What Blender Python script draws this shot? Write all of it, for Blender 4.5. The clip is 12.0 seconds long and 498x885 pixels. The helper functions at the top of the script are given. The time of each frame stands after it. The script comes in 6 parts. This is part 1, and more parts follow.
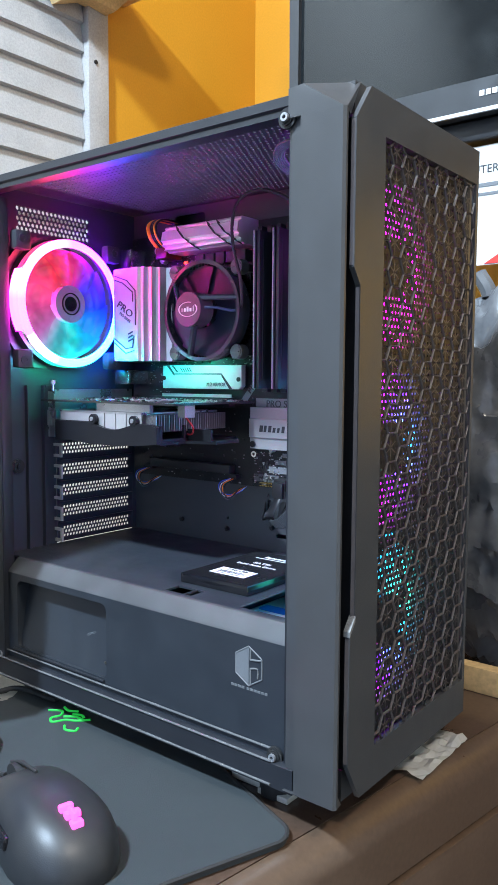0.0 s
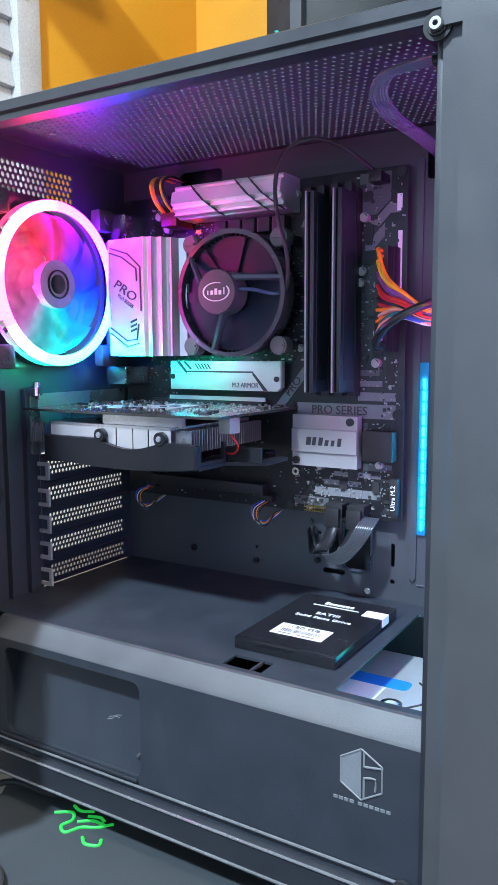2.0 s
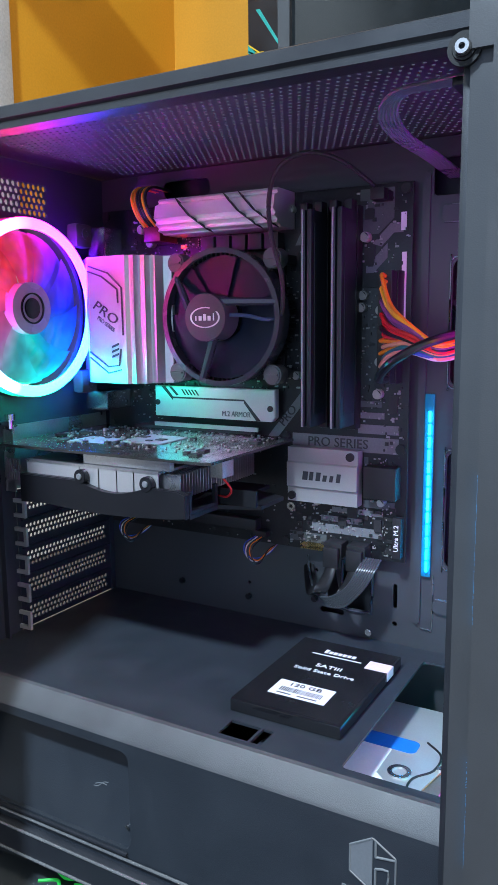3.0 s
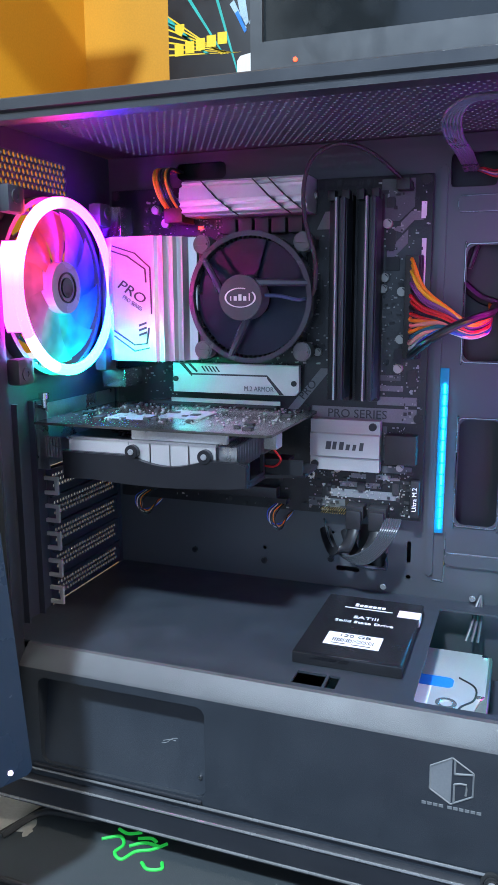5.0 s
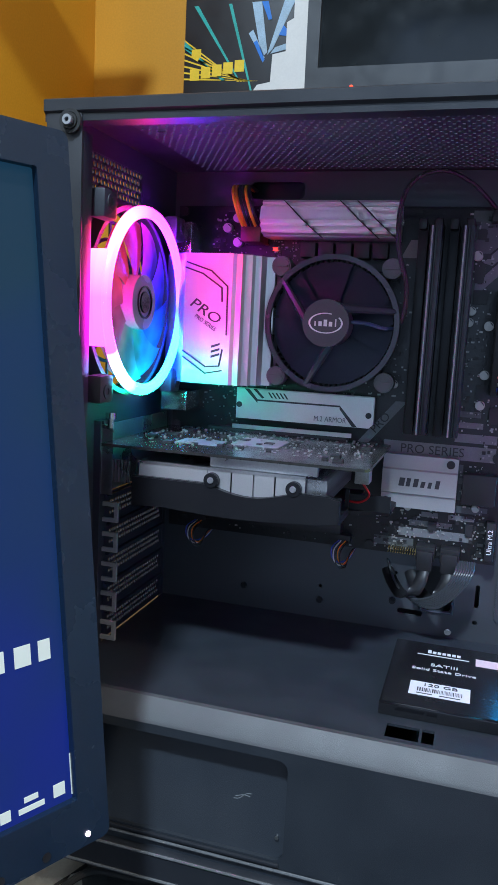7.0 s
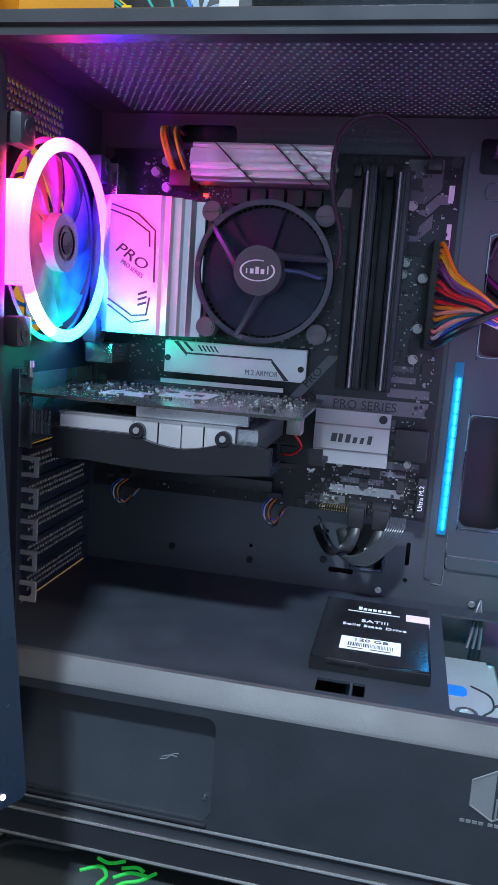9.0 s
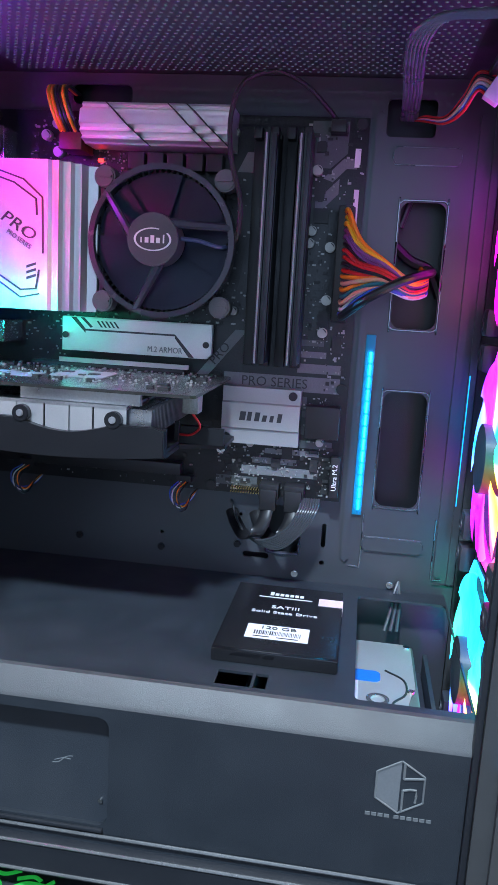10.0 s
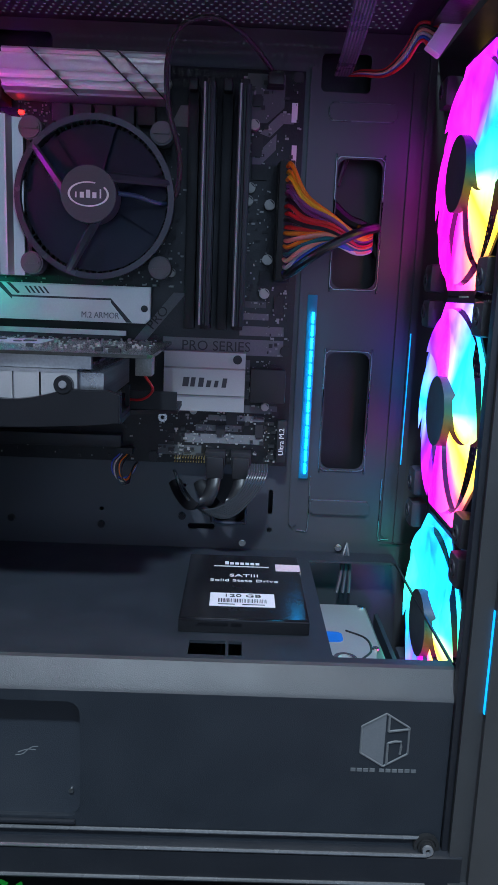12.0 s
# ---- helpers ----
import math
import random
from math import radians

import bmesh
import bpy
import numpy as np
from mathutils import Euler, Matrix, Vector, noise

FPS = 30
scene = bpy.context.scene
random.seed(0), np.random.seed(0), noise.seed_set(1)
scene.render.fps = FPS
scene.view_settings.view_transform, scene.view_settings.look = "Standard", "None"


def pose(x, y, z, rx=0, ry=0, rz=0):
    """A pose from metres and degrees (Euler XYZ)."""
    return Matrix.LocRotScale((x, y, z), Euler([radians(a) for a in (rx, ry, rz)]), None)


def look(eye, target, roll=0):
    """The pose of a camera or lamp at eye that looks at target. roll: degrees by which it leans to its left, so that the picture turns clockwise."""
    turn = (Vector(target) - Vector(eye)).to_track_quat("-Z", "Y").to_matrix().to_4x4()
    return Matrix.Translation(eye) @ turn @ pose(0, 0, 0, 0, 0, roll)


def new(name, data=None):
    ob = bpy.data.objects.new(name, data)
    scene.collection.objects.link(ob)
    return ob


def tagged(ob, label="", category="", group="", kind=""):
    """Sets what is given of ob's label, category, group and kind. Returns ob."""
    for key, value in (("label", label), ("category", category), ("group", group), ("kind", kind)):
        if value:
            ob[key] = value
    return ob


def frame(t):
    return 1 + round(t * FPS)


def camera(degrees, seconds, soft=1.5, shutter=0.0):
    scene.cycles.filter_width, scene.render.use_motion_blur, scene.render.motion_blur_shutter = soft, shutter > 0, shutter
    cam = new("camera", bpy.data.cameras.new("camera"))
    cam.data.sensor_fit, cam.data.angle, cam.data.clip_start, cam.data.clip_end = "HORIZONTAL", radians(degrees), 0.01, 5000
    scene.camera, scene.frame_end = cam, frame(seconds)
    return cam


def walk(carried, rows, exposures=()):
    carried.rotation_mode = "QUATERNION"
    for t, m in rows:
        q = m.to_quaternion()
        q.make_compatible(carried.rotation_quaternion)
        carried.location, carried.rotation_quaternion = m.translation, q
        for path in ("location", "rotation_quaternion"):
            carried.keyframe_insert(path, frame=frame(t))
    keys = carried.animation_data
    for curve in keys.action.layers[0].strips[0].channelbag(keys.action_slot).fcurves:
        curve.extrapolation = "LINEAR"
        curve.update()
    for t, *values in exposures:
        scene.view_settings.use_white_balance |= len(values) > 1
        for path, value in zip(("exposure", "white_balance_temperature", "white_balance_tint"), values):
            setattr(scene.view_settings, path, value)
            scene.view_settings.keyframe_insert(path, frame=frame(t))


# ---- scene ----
cam = camera(36.0, 12.0)
METRES, EYE, TURN = 0.6, 0.292, 38.3
ROWS = [
    (0.0, 0.0, 0.0, 0.0, 0.03, -4.74, -0.34),
    (0.5, 0.0013, 0.0166, 0.025, -2.29, -4.78, -0.34),
    (1.0, -0.0402, 0.0502, 0.031, -4.55, -5.35, -0.43),
    (1.5, -0.1139, 0.1181, 0.0231, -6.34, -6.27, -0.32),
    (2.0, -0.1647, 0.2413, 0.0338, -7.08, -6.83, 0.19),
    (2.5, -0.1595, 0.3233, 0.071, -7.46, -7.55, 0.55),
    (3.0, -0.1695, 0.3139, 0.0927, -8.66, -8.67, 0.46),
    (5.0, -0.3574, 0.3058, 0.1025, -18.34, -10.76, 0.28),
    (5.5, -0.4074, 0.3183, 0.1027, -19.08, -10.29, -1.16),
    (6.0, -0.4476, 0.3622, 0.0904, -19.55, -9.62, -2.12),
    (6.5, -0.4563, 0.3834, 0.0895, -20.22, -8.88, -2.54),
    (7.0, -0.4684, 0.3962, 0.0923, -21.27, -8.49, -2.88),
    (9.0, -0.4541, 0.4163, 0.058, -26.22, -9.6, -3.9),
    (9.5, -0.4229, 0.4272, 0.0498, -27.75, -10.24, -3.62),
    (10.0, -0.387, 0.428, 0.0514, -29.73, -10.69, -3.26),
    (10.5, -0.3726, 0.4374, 0.0473, -32.25, -11.04, -3.12),
    (11.0, -0.3925, 0.455, 0.0356, -35.13, -11.16, -2.98),
    (11.5, -0.4146, 0.4733, 0.022, -37.62, -11.02, -2.67),
    (12.0, -0.4301, 0.4803, 0.0195, -38.79, -11.06, -2.26),
]
walk(cam, [(t, pose(0.60, -0.385, EYE, 0, 0, TURN) @ pose(METRES * x, METRES * y, METRES * z, 90 + pitch, roll, yaw)) for t, x, y, z, yaw, pitch, roll in ROWS],
     [(0.0, 0.5), (2.0, 0.6), (2.5, 0.45), (3.0, 0.05), (5.5, 0.4), (6.4, 0.3), (7.0, -0.5), (9.0, -0.1), (9.5, 0.05), (10.5, -0.2), (11.0, -0.5), (12.0, -0.8)])

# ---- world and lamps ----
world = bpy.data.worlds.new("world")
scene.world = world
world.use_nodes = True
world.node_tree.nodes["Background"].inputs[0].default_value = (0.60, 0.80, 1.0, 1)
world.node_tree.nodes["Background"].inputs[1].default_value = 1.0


def area_lamp(name, eye, target, size, watts, colour, size_y=None):
    data = bpy.data.lights.new(name, "AREA")
    data.shape = "RECTANGLE" if size_y else "DISK"
    data.size = size
    if size_y:
        data.size_y = size_y
    data.energy, data.color = watts, colour
    ob = new(name, data)
    ob.matrix_world = look(eye, target)
    return ob


area_lamp("ceiling_lamp_light", (0.10, -1.12, 1.93), (0.12, 0.1, 0.1), 0.18, 100, (0.62, 0.80, 1.0))
area_lamp("second_lamp_light", (1.55, -0.35, 1.93), (0.4, 0.1, 0.0), 0.30, 30, (1.0, 0.93, 0.84))
# cool fill light in an opening added to the unseen south wall
area_lamp("cool_fill_light", (0.75, -2.19, 0.75), (0.75, 0.0, 0.55), 2.0, 8.5, (0.30, 0.48, 1.0), 1.7)


# ---- materials ----
def mat(name, colour, rough=0.5, metal=0.0, vary=0.25, grain=600.0, bump=0.15, coat=0.0, wear=40.0, spec=0.5, rvar=0.07):
    """A surface with stains at one scale, grain at another, and fine relief."""
    m = bpy.data.materials.new(name)
    m.use_nodes = True
    nt = m.node_tree
    bsdf = nt.nodes["Principled BSDF"]
    co = nt.nodes.new("ShaderNodeTexCoord")
    big, fine = nt.nodes.new("ShaderNodeTexNoise"), nt.nodes.new("ShaderNodeTexNoise")
    big.inputs["Scale"].default_value, fine.inputs["Scale"].default_value = wear, grain
    big.inputs["Detail"].default_value = 4
    for n in (big, fine):
        nt.links.new(co.outputs["Object"], n.inputs["Vector"])
    mixed = nt.nodes.new("ShaderNodeMath")
    mixed.operation = "ADD"
    nt.links.new(big.outputs[0], mixed.inputs[0])
    nt.links.new(fine.outputs[0], mixed.inputs[1])
    ramp = nt.nodes.new("ShaderNodeMapRange")
    ramp.inputs["From Min"].default_value, ramp.inputs["From Max"].default_value = 0.6, 1.4
    ramp.inputs["To Min"].default_value, ramp.inputs["To Max"].default_value = 1 - vary, 1 + vary
    nt.links.new(mixed.outputs[0], ramp.inputs["Value"])
    tint = nt.nodes.new("ShaderNodeVectorMath")
    tint.operation = "SCALE"
    tint.inputs[0].default_value = colour
    nt.links.new(ramp.outputs[0], tint.inputs["Scale"])
    nt.links.new(tint.outputs[0], bsdf.inputs["Base Color"])
    rr = nt.nodes.new("ShaderNodeMapRange")
    rr.inputs["From Min"].default_value, rr.inputs["From Max"].default_value = 0.3, 0.7
    rr.inputs["To Min"].default_value, rr.inputs["To Max"].default_value = max(rough - rvar, 0.02), min(rough + rvar, 1)
    nt.links.new(big.outputs[0], rr.inputs["Value"])
    nt.links.new(rr.outputs[0], bsdf.inputs["Roughness"])
    bsdf.inputs["Metallic"].default_value = metal
    bsdf.inputs["Coat Weight"].default_value = coat
    bsdf.inputs["Specular IOR Level"].default_value = spec
    if bump:
        b = nt.nodes.new("ShaderNodeBump")
        b.inputs["Strength"].default_value, b.inputs["Distance"].default_value = bump, 0.0006
        nt.links.new(fine.outputs[0], b.inputs["Height"])
        nt.links.new(b.outputs[0], bsdf.inputs["Normal"])
    return m


def glow(name, colour, strength):
    m = bpy.data.materials.new(name)
    m.use_nodes = True
    b = m.node_tree.nodes["Principled BSDF"]
    b.inputs["Base Color"].default_value = (*[0.5 * c for c in colour], 1)
    b.inputs["Emission Color"].default_value, b.inputs["Emission Strength"].default_value = (*colour, 1), strength
    return m


def wheel_glow(name, stops, strength, clear=0.0, lumps=0.0, base=0.05):
    """Frosted plastic lit by coloured diodes round a wheel; stops are (turn from the left, colour)."""
    m = bpy.data.materials.new(name)
    m.use_nodes = True
    nt = m.node_tree
    b = nt.nodes["Principled BSDF"]
    co, grad, ramp = (nt.nodes.new(k) for k in ("ShaderNodeTexCoord", "ShaderNodeTexGradient", "ShaderNodeValToRGB"))
    grad.gradient_type = "RADIAL"
    nt.links.new(co.outputs["Object"], grad.inputs[0])
    nt.links.new(grad.outputs[1], ramp.inputs[0])
    e = ramp.color_ramp.elements
    while len(e) < len(stops):
        e.new(0.5)
    for el, (at, col) in zip(e, stops):
        el.position, el.color = at, (*col, 1)
    nt.links.new(ramp.outputs[0], b.inputs["Emission Color"])
    b.inputs["Base Color"].default_value = (base, base, 1.1 * base, 1)
    b.inputs["Emission Strength"].default_value = strength
    b.inputs["Roughness"].default_value = 0.35
    if lumps:
        no, mr = nt.nodes.new("ShaderNodeTexNoise"), nt.nodes.new("ShaderNodeMapRange")
        no.inputs["Scale"].default_value = 45
        nt.links.new(co.outputs["Object"], no.inputs["Vector"])
        mr.inputs["From Min"].default_value, mr.inputs["From Max"].default_value = 0.35, 0.65
        mr.inputs["To Min"].default_value, mr.inputs["To Max"].default_value = strength * (1 - lumps), strength * (1 + lumps)
        nt.links.new(no.outputs[0], mr.inputs["Value"])
        nt.links.new(mr.outputs[0], b.inputs["Emission Strength"])
    if clear:
        tr, mx, out = nt.nodes.new("ShaderNodeBsdfTransparent"), nt.nodes.new("ShaderNodeMixShader"), nt.nodes["Material Output"]
        mx.inputs[0].default_value = clear
        nt.links.new(b.outputs[0], mx.inputs[1])
        nt.links.new(tr.outputs[0], mx.inputs[2])
        nt.links.new(mx.outputs[0], out.inputs[0])
    return m


STEEL = mat("black_powder_coated_steel", (0.018, 0.020, 0.025), 0.40, 0.0, 0.12, 1800, 0.12)
INNER = mat("satin_black_inner_steel", (0.048, 0.053, 0.072), 0.32, 0.40, 0.03, 1500, 0.03, rvar=0.015)
TOPVENT = mat("satin_roof_sheet", (0.068, 0.070, 0.090), 0.38, 0.2, 0.05, 1500, 0.05)
TRAYPAINT = mat("satin_blue_black_tray", (0.080, 0.085, 0.096), 0.34, 0.48, 0.03, 1500, 0.02, rvar=0.015)
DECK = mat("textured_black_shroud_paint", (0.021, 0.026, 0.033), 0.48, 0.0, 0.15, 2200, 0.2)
PLASTIC = mat("charcoal_moulded_plastic", (0.050, 0.051, 0.053), 0.36, 0.0, 0.10, 1600, 0.08, spec=0.5)
PUSHPIN = mat("dull_steel", (0.36, 0.37, 0.39), 0.4, 0.6, 0.1, 900, 0.0)
FANFRAME = mat("slate_fan_frame_plastic", (0.045, 0.047, 0.055), 0.40, 0.0, 0.1, 900, 0.05)
INTAKE = mat("smoky_intake_frame_plastic", (0.20, 0.20, 0.22), 0.30, 0.0, 0.1, 900, 0.05)
# blue of the reflected screen glow is mixed into this bezel colour
MONBEZEL = mat("monitor_plastic_with_screen_glow", (0.008, 0.019, 0.038), 0.26, 0.0, 0.1, 900, 0.05)
HUB = mat("smoky_translucent_hub", (0.28, 0.27, 0.32), 0.25, 0.0, 0.1, 900, 0.0)
SHROUDPL = mat("black_shroud_plastic", (0.009, 0.0095, 0.012), 0.45, 0.0, 0.10, 1600, 0.08, spec=0.35)
RAILHIGHLIGHT = mat("rail_edge_highlight", (0.15, 0.155, 0.16), 0.25, 0.3, 0.2, 900, 0.05)
LIP = mat("grey_lip_plastic", (0.078, 0.064, 0.060), 0.42, 0.0, 0.10, 1600, 0.08)
DARK = mat("black_plastic", (0.012, 0.012, 0.014), 0.45, 0.0, 0.2, 900, 0.1)
GLOSS = mat("glossy_black_plastic", (0.010, 0.010, 0.012), 0.15, 0.0, 0.2, 900, 0.0)
RUBBER = mat("black_rubber", (0.015, 0.015, 0.015), 0.75, 0.0, 0.2, 900, 0.2)
SILVER = mat("brushed_aluminium", (0.60, 0.60, 0.60), 0.34, 0.65, 0.06, 1200, 0.05, rvar=0.02)
FINS = mat("bare_aluminium_fins", (0.55, 0.55, 0.57), 0.30, 0.9, 0.15, 900, 0.05)
CHROME = mat("nickel_plated_steel", (0.66, 0.66, 0.66), 0.20, 1.0, 0.08, 900, 0.0)
BLACKMETAL = mat("black_anodised_metal", (0.018, 0.018, 0.022), 0.30, 0.5, 0.15, 900, 0.05)
PCB = mat("black_circuit_board", (0.011, 0.012, 0.014), 0.38, 0.0, 0.35, 700, 0.25, wear=120)
TAB = mat("bright_zinc_tab", (0.52, 0.51, 0.49), 0.35, 0.3, 0.05, 900, 0.0)
CAN = mat("capacitor_can_aluminium", (0.42, 0.41, 0.38), 0.40, 0.4, 0.06, 900, 0.0)
FIELD = mat("dark_grey_board_field", (0.075, 0.085, 0.088), 0.45, 0.0, 0.15, 900, 0.0)
PRINT = mat("grey_board_print", (0.15, 0.16, 0.165), 0.45, 0.0, 0.15, 900, 0.0)
WHITE = mat("white_print", (0.75, 0.75, 0.75), 0.5, 0.0, 0.05, 900, 0.0)
LABEL = mat("white_paper_label", (0.78, 0.79, 0.80), 0.55, 0.0, 0.05, 700, 0.0)
GREYINK = mat("grey_ink", (0.14, 0.15, 0.16), 0.5, 0.0, 0.1, 900, 0.0)
DARKINK = mat("dark_ink", (0.03, 0.03, 0.035), 0.5, 0.0, 0.1, 900, 0.0)
BLUEINK = mat("blue_label_ink", (0.01, 0.16, 0.55), 0.45, 0.0, 0.1, 900, 0.0)
GOLD = mat("gold_contact", (0.7, 0.5, 0.18), 0.3, 0.9, 0.1, 900, 0.0)
CERAMIC = mat("pale_solder_and_chips", (0.30, 0.30, 0.29), 0.35, 0.3, 0.3, 900, 0.0)
CHIP = mat("black_chip_resin", (0.02, 0.02, 0.022), 0.5, 0.0, 0.2, 900, 0.1)
WALL = mat("ochre_wall_paint", (0.60, 0.27, 0.012), 0.55, 0.0, 0.10, 260, 0.25, wear=5)
PLASTER = mat("pale_plaster", (0.55, 0.52, 0.47), 0.8, 0.0, 0.10, 200, 0.3, wear=4)
SHADEWALL = mat("dark_unseen_wall", (0.14, 0.14, 0.15), 0.8, 0.0, 0.2, 200, 0.3, wear=4)
VENTBACKING = mat("white_backing_board", (0.82, 0.80, 0.74), 0.6, 0.0, 0.05, 300, 0.05)
LOUVRE = mat("whitewashed_louvre_board", (0.40, 0.39, 0.38), 0.6, 0.0, 0.22, 300, 0.3, wear=9)
TIMBER = mat("raw_pine_timber", (0.62, 0.42, 0.20), 0.6, 0.0, 0.25, 220, 0.3, wear=18)
FLOOR = mat("grey_cement_floor", (0.25, 0.24, 0.22), 0.6, 0.0, 0.2, 150, 0.3, wear=5)
DESK = mat("dark_brown_varnished_desk", (0.075, 0.046, 0.032), 0.30, 0.0, 0.30, 240, 0.10, coat=0.3, wear=16)
DESKEDGE = mat("red_brown_desk_edge", (0.092, 0.058, 0.038), 0.32, 0.0, 0.2, 240, 0.10, wear=16)
CLOTH = mat("black_woven_pad_cloth", (0.026, 0.033, 0.036), 0.85, 0.0, 0.15, 2600, 0.5)
# pad print is given a faint emission to brighten it
GREEN = glow("green_pad_print_glow", (0.03, 0.75, 0.10), 0.25)
PALE = mat("pale_foam_tile", (0.52, 0.51, 0.46), 0.7, 0.0, 0.12, 500, 0.3)
BAG = mat("black_bin_bag_film", (0.11, 0.113, 0.12), 0.30, 0.0, 0.2, 160, 0.3, wear=24)
PAPER = mat("white_poster_paper", (0.62, 0.61, 0.58), 0.6, 0.0, 0.05, 300, 0.05)
YELLOW = mat("yellow_printed_card", (0.75, 0.50, 0.02), 0.45, 0.0, 0.1, 300, 0.05)
RED = mat("red_ink", (0.6, 0.04, 0.03), 0.5, 0.0, 0.1, 300, 0.0)
SCREEN = mat("switched_off_screen", (0.010, 0.012, 0.013), 0.12, 0.0, 0.1, 300, 0.0, spec=0.45)
BEZEL = mat("dark_grey_bezel_plastic", (0.030, 0.032, 0.035), 0.35, 0.0, 0.1, 900, 0.05)


# ---- building helpers ----
def box(bm, x0, x1, y0, y1, z0, z1, bevel=0.0, seg=2):
    vs = [bm.verts.new((x, y, z)) for x in (x0, x1) for y in (y0, y1) for z in (z0, z1)]
    fs = [bm.faces.new([vs[i] for i in q]) for q in ((0, 1, 3, 2), (4, 6, 7, 5), (0, 4, 5, 1), (2, 3, 7, 6), (0, 2, 6, 4), (1, 5, 7, 3))]
    if bevel:
        es = list({e for f in fs for e in f.edges})
        bmesh.ops.bevel(bm, geom=es, offset=bevel, segments=seg, affect="EDGES", profile=0.6)
    return bm


def boxes(*rows, bevel=0.0):
    bm = bmesh.new()
    for r in rows:
        box(bm, *r, bevel=bevel)
    return bm


FRAMES = {"x": ((0, 1, 0), (0, 0, 1), (1, 0, 0)), "y": ((1, 0, 0), (0, 0, 1), (0, -1, 0)), "z": ((1, 0, 0), (0, 1, 0), (0, 0, 1))}


def place(axis, u, v, w):
    """The point with u, v in the plane across an axis, and w along it (y: w grows towards -y)."""
    a, b, c = FRAMES[axis]
    return Vector((u * a[0] + v * b[0] + w * c[0], u * a[1] + v * b[1] + w * c[1], u * a[2] + v * b[2] + w * c[2]))


def prism(bm, axis, outline, w0, w1, bevel=0.0):
    """A solid with an outline in the plane across an axis."""
    lo, hi = ([bm.verts.new(place(axis, u, v, w)) for u, v in outline] for w in (w0, w1))
    n = len(outline)
    f0, f1 = bm.faces.new(lo[::-1]), bm.faces.new(hi)
    for i in range(n):
        bm.faces.new((lo[i], lo[(i + 1) % n], hi[(i + 1) % n], hi[i]))
    if bevel:
        bmesh.ops.bevel(bm, geom=list(f1.edges), offset=bevel, segments=2, affect="EDGES")
    return bm


def rounded(u0, u1, v0, v1, r, n=5):
    pts = []
    for cu, cv, a in ((u1 - r, v0 + r, -90), (u1 - r, v1 - r, 0), (u0 + r, v1 - r, 90), (u0 + r, v0 + r, 180)):
        pts += [(cu + r * math.cos(radians(a + 90 * i / n)), cv + r * math.sin(radians(a + 90 * i / n))) for i in range(n + 1)]
    return pts


def circle(u, v, r, n=24, a0=0.0):
    return [(u + r * math.cos(a0 + 2 * math.pi * i / n), v + r * math.sin(a0 + 2 * math.pi * i / n)) for i in range(n)]


def plate(bm, axis, outline, holes, w0, w1):
    """A sheet with an outline and holes that go through it."""
    tmp = bmesh.new()
    for loop in (outline, *holes):
        vs = [tmp.verts.new((u, v, 0)) for u, v in loop]
        for i in range(len(vs)):
            tmp.edges.new((vs[i], vs[(i + 1) % len(vs)]))
    bmesh.ops.triangle_fill(tmp, edges=tmp.edges[:], use_beauty=True)
    rim = [e for e in tmp.edges if len(e.link_faces) == 1]
    tmp.verts.index_update()
    lo, hi = ([bm.verts.new(place(axis, v.co.x, v.co.y, w)) for v in tmp.verts] for w in (w0, w1))
    for f in tmp.faces:
        ids = [v.index for v in f.verts]
        bm.faces.new([hi[i] for i in ids])
        bm.faces.new([lo[i] for i in ids[::-1]])
    for e in rim:
        i, j = e.verts[0].index, e.verts[1].index
        bm.faces.new((lo[i], lo[j], hi[j], hi[i]))
    tmp.free()
    bmesh.ops.recalc_face_normals(bm, faces=bm.faces[:])
    return bm


def perforated(bm, axis, u0, u1, v0, v1, pitch, r, w0, w1, sides=6, stagger=True):
    """A sheet of square cells, each with a hole through it."""
    rows = max(1, round((v1 - v0) / pitch))
    cols = max(1, round((u1 - u0) / pitch))
    pu, pv = (u1 - u0) / cols, (v1 - v0) / rows
    n = 8
    for j in range(rows):
        off = pu / 2 if stagger and j % 2 else 0
        for i in range(cols - (1 if off else 0)):
            cu, cv = u0 + off + (i + 0.5) * pu, v0 + (j + 0.5) * pv
            sq = [(cu + pu / 2 * a, cv + pv / 2 * b) for a, b in ((1, 0), (1, 1), (0, 1), (-1, 1), (-1, 0), (-1, -1), (0, -1), (1, -1))]
            ho = circle(cu, cv, r, n)
            o1, h1, h0 = ([bm.verts.new(place(axis, *p, w)) for p in q] for q, w in ((sq, w1), (ho, w1), (ho, w0)))
            for k in range(n):
                m = (k + 1) % n
                bm.faces.new((o1[k], o1[m], h1[m], h1[k]))
                bm.faces.new((h1[k], h1[m], h0[m], h0[k]))
        if off:
            for a, b in ((u0, u0 + off), (u1 - off, u1)):
                c = [(a, v0 + j * pv), (b, v0 + j * pv), (b, v0 + (j + 1) * pv), (a, v0 + (j + 1) * pv)]
                bm.faces.new([bm.verts.new(place(axis, *p, w1)) for p in c])
    return bm


def rod(bm, axis, u, v, r, w0, w1, n=20, bevel=0.0):
    return prism(bm, axis, circle(u, v, r, n), w0, w1, bevel)


def ring(bm, axis, u, v, r0, r1, w0, w1, n=48):
    loops = [[bm.verts.new(place(axis, *p, w)) for p in circle(u, v, r, n)] for r, w in ((r1, w0), (r1, w1), (r0, w1), (r0, w0))]
    for a in range(4):
        for i in range(n):
            j = (i + 1) % n
            bm.faces.new((loops[a][i], loops[a][j], loops[(a + 1) % 4][j], loops[(a + 1) % 4][i]))
    return bm


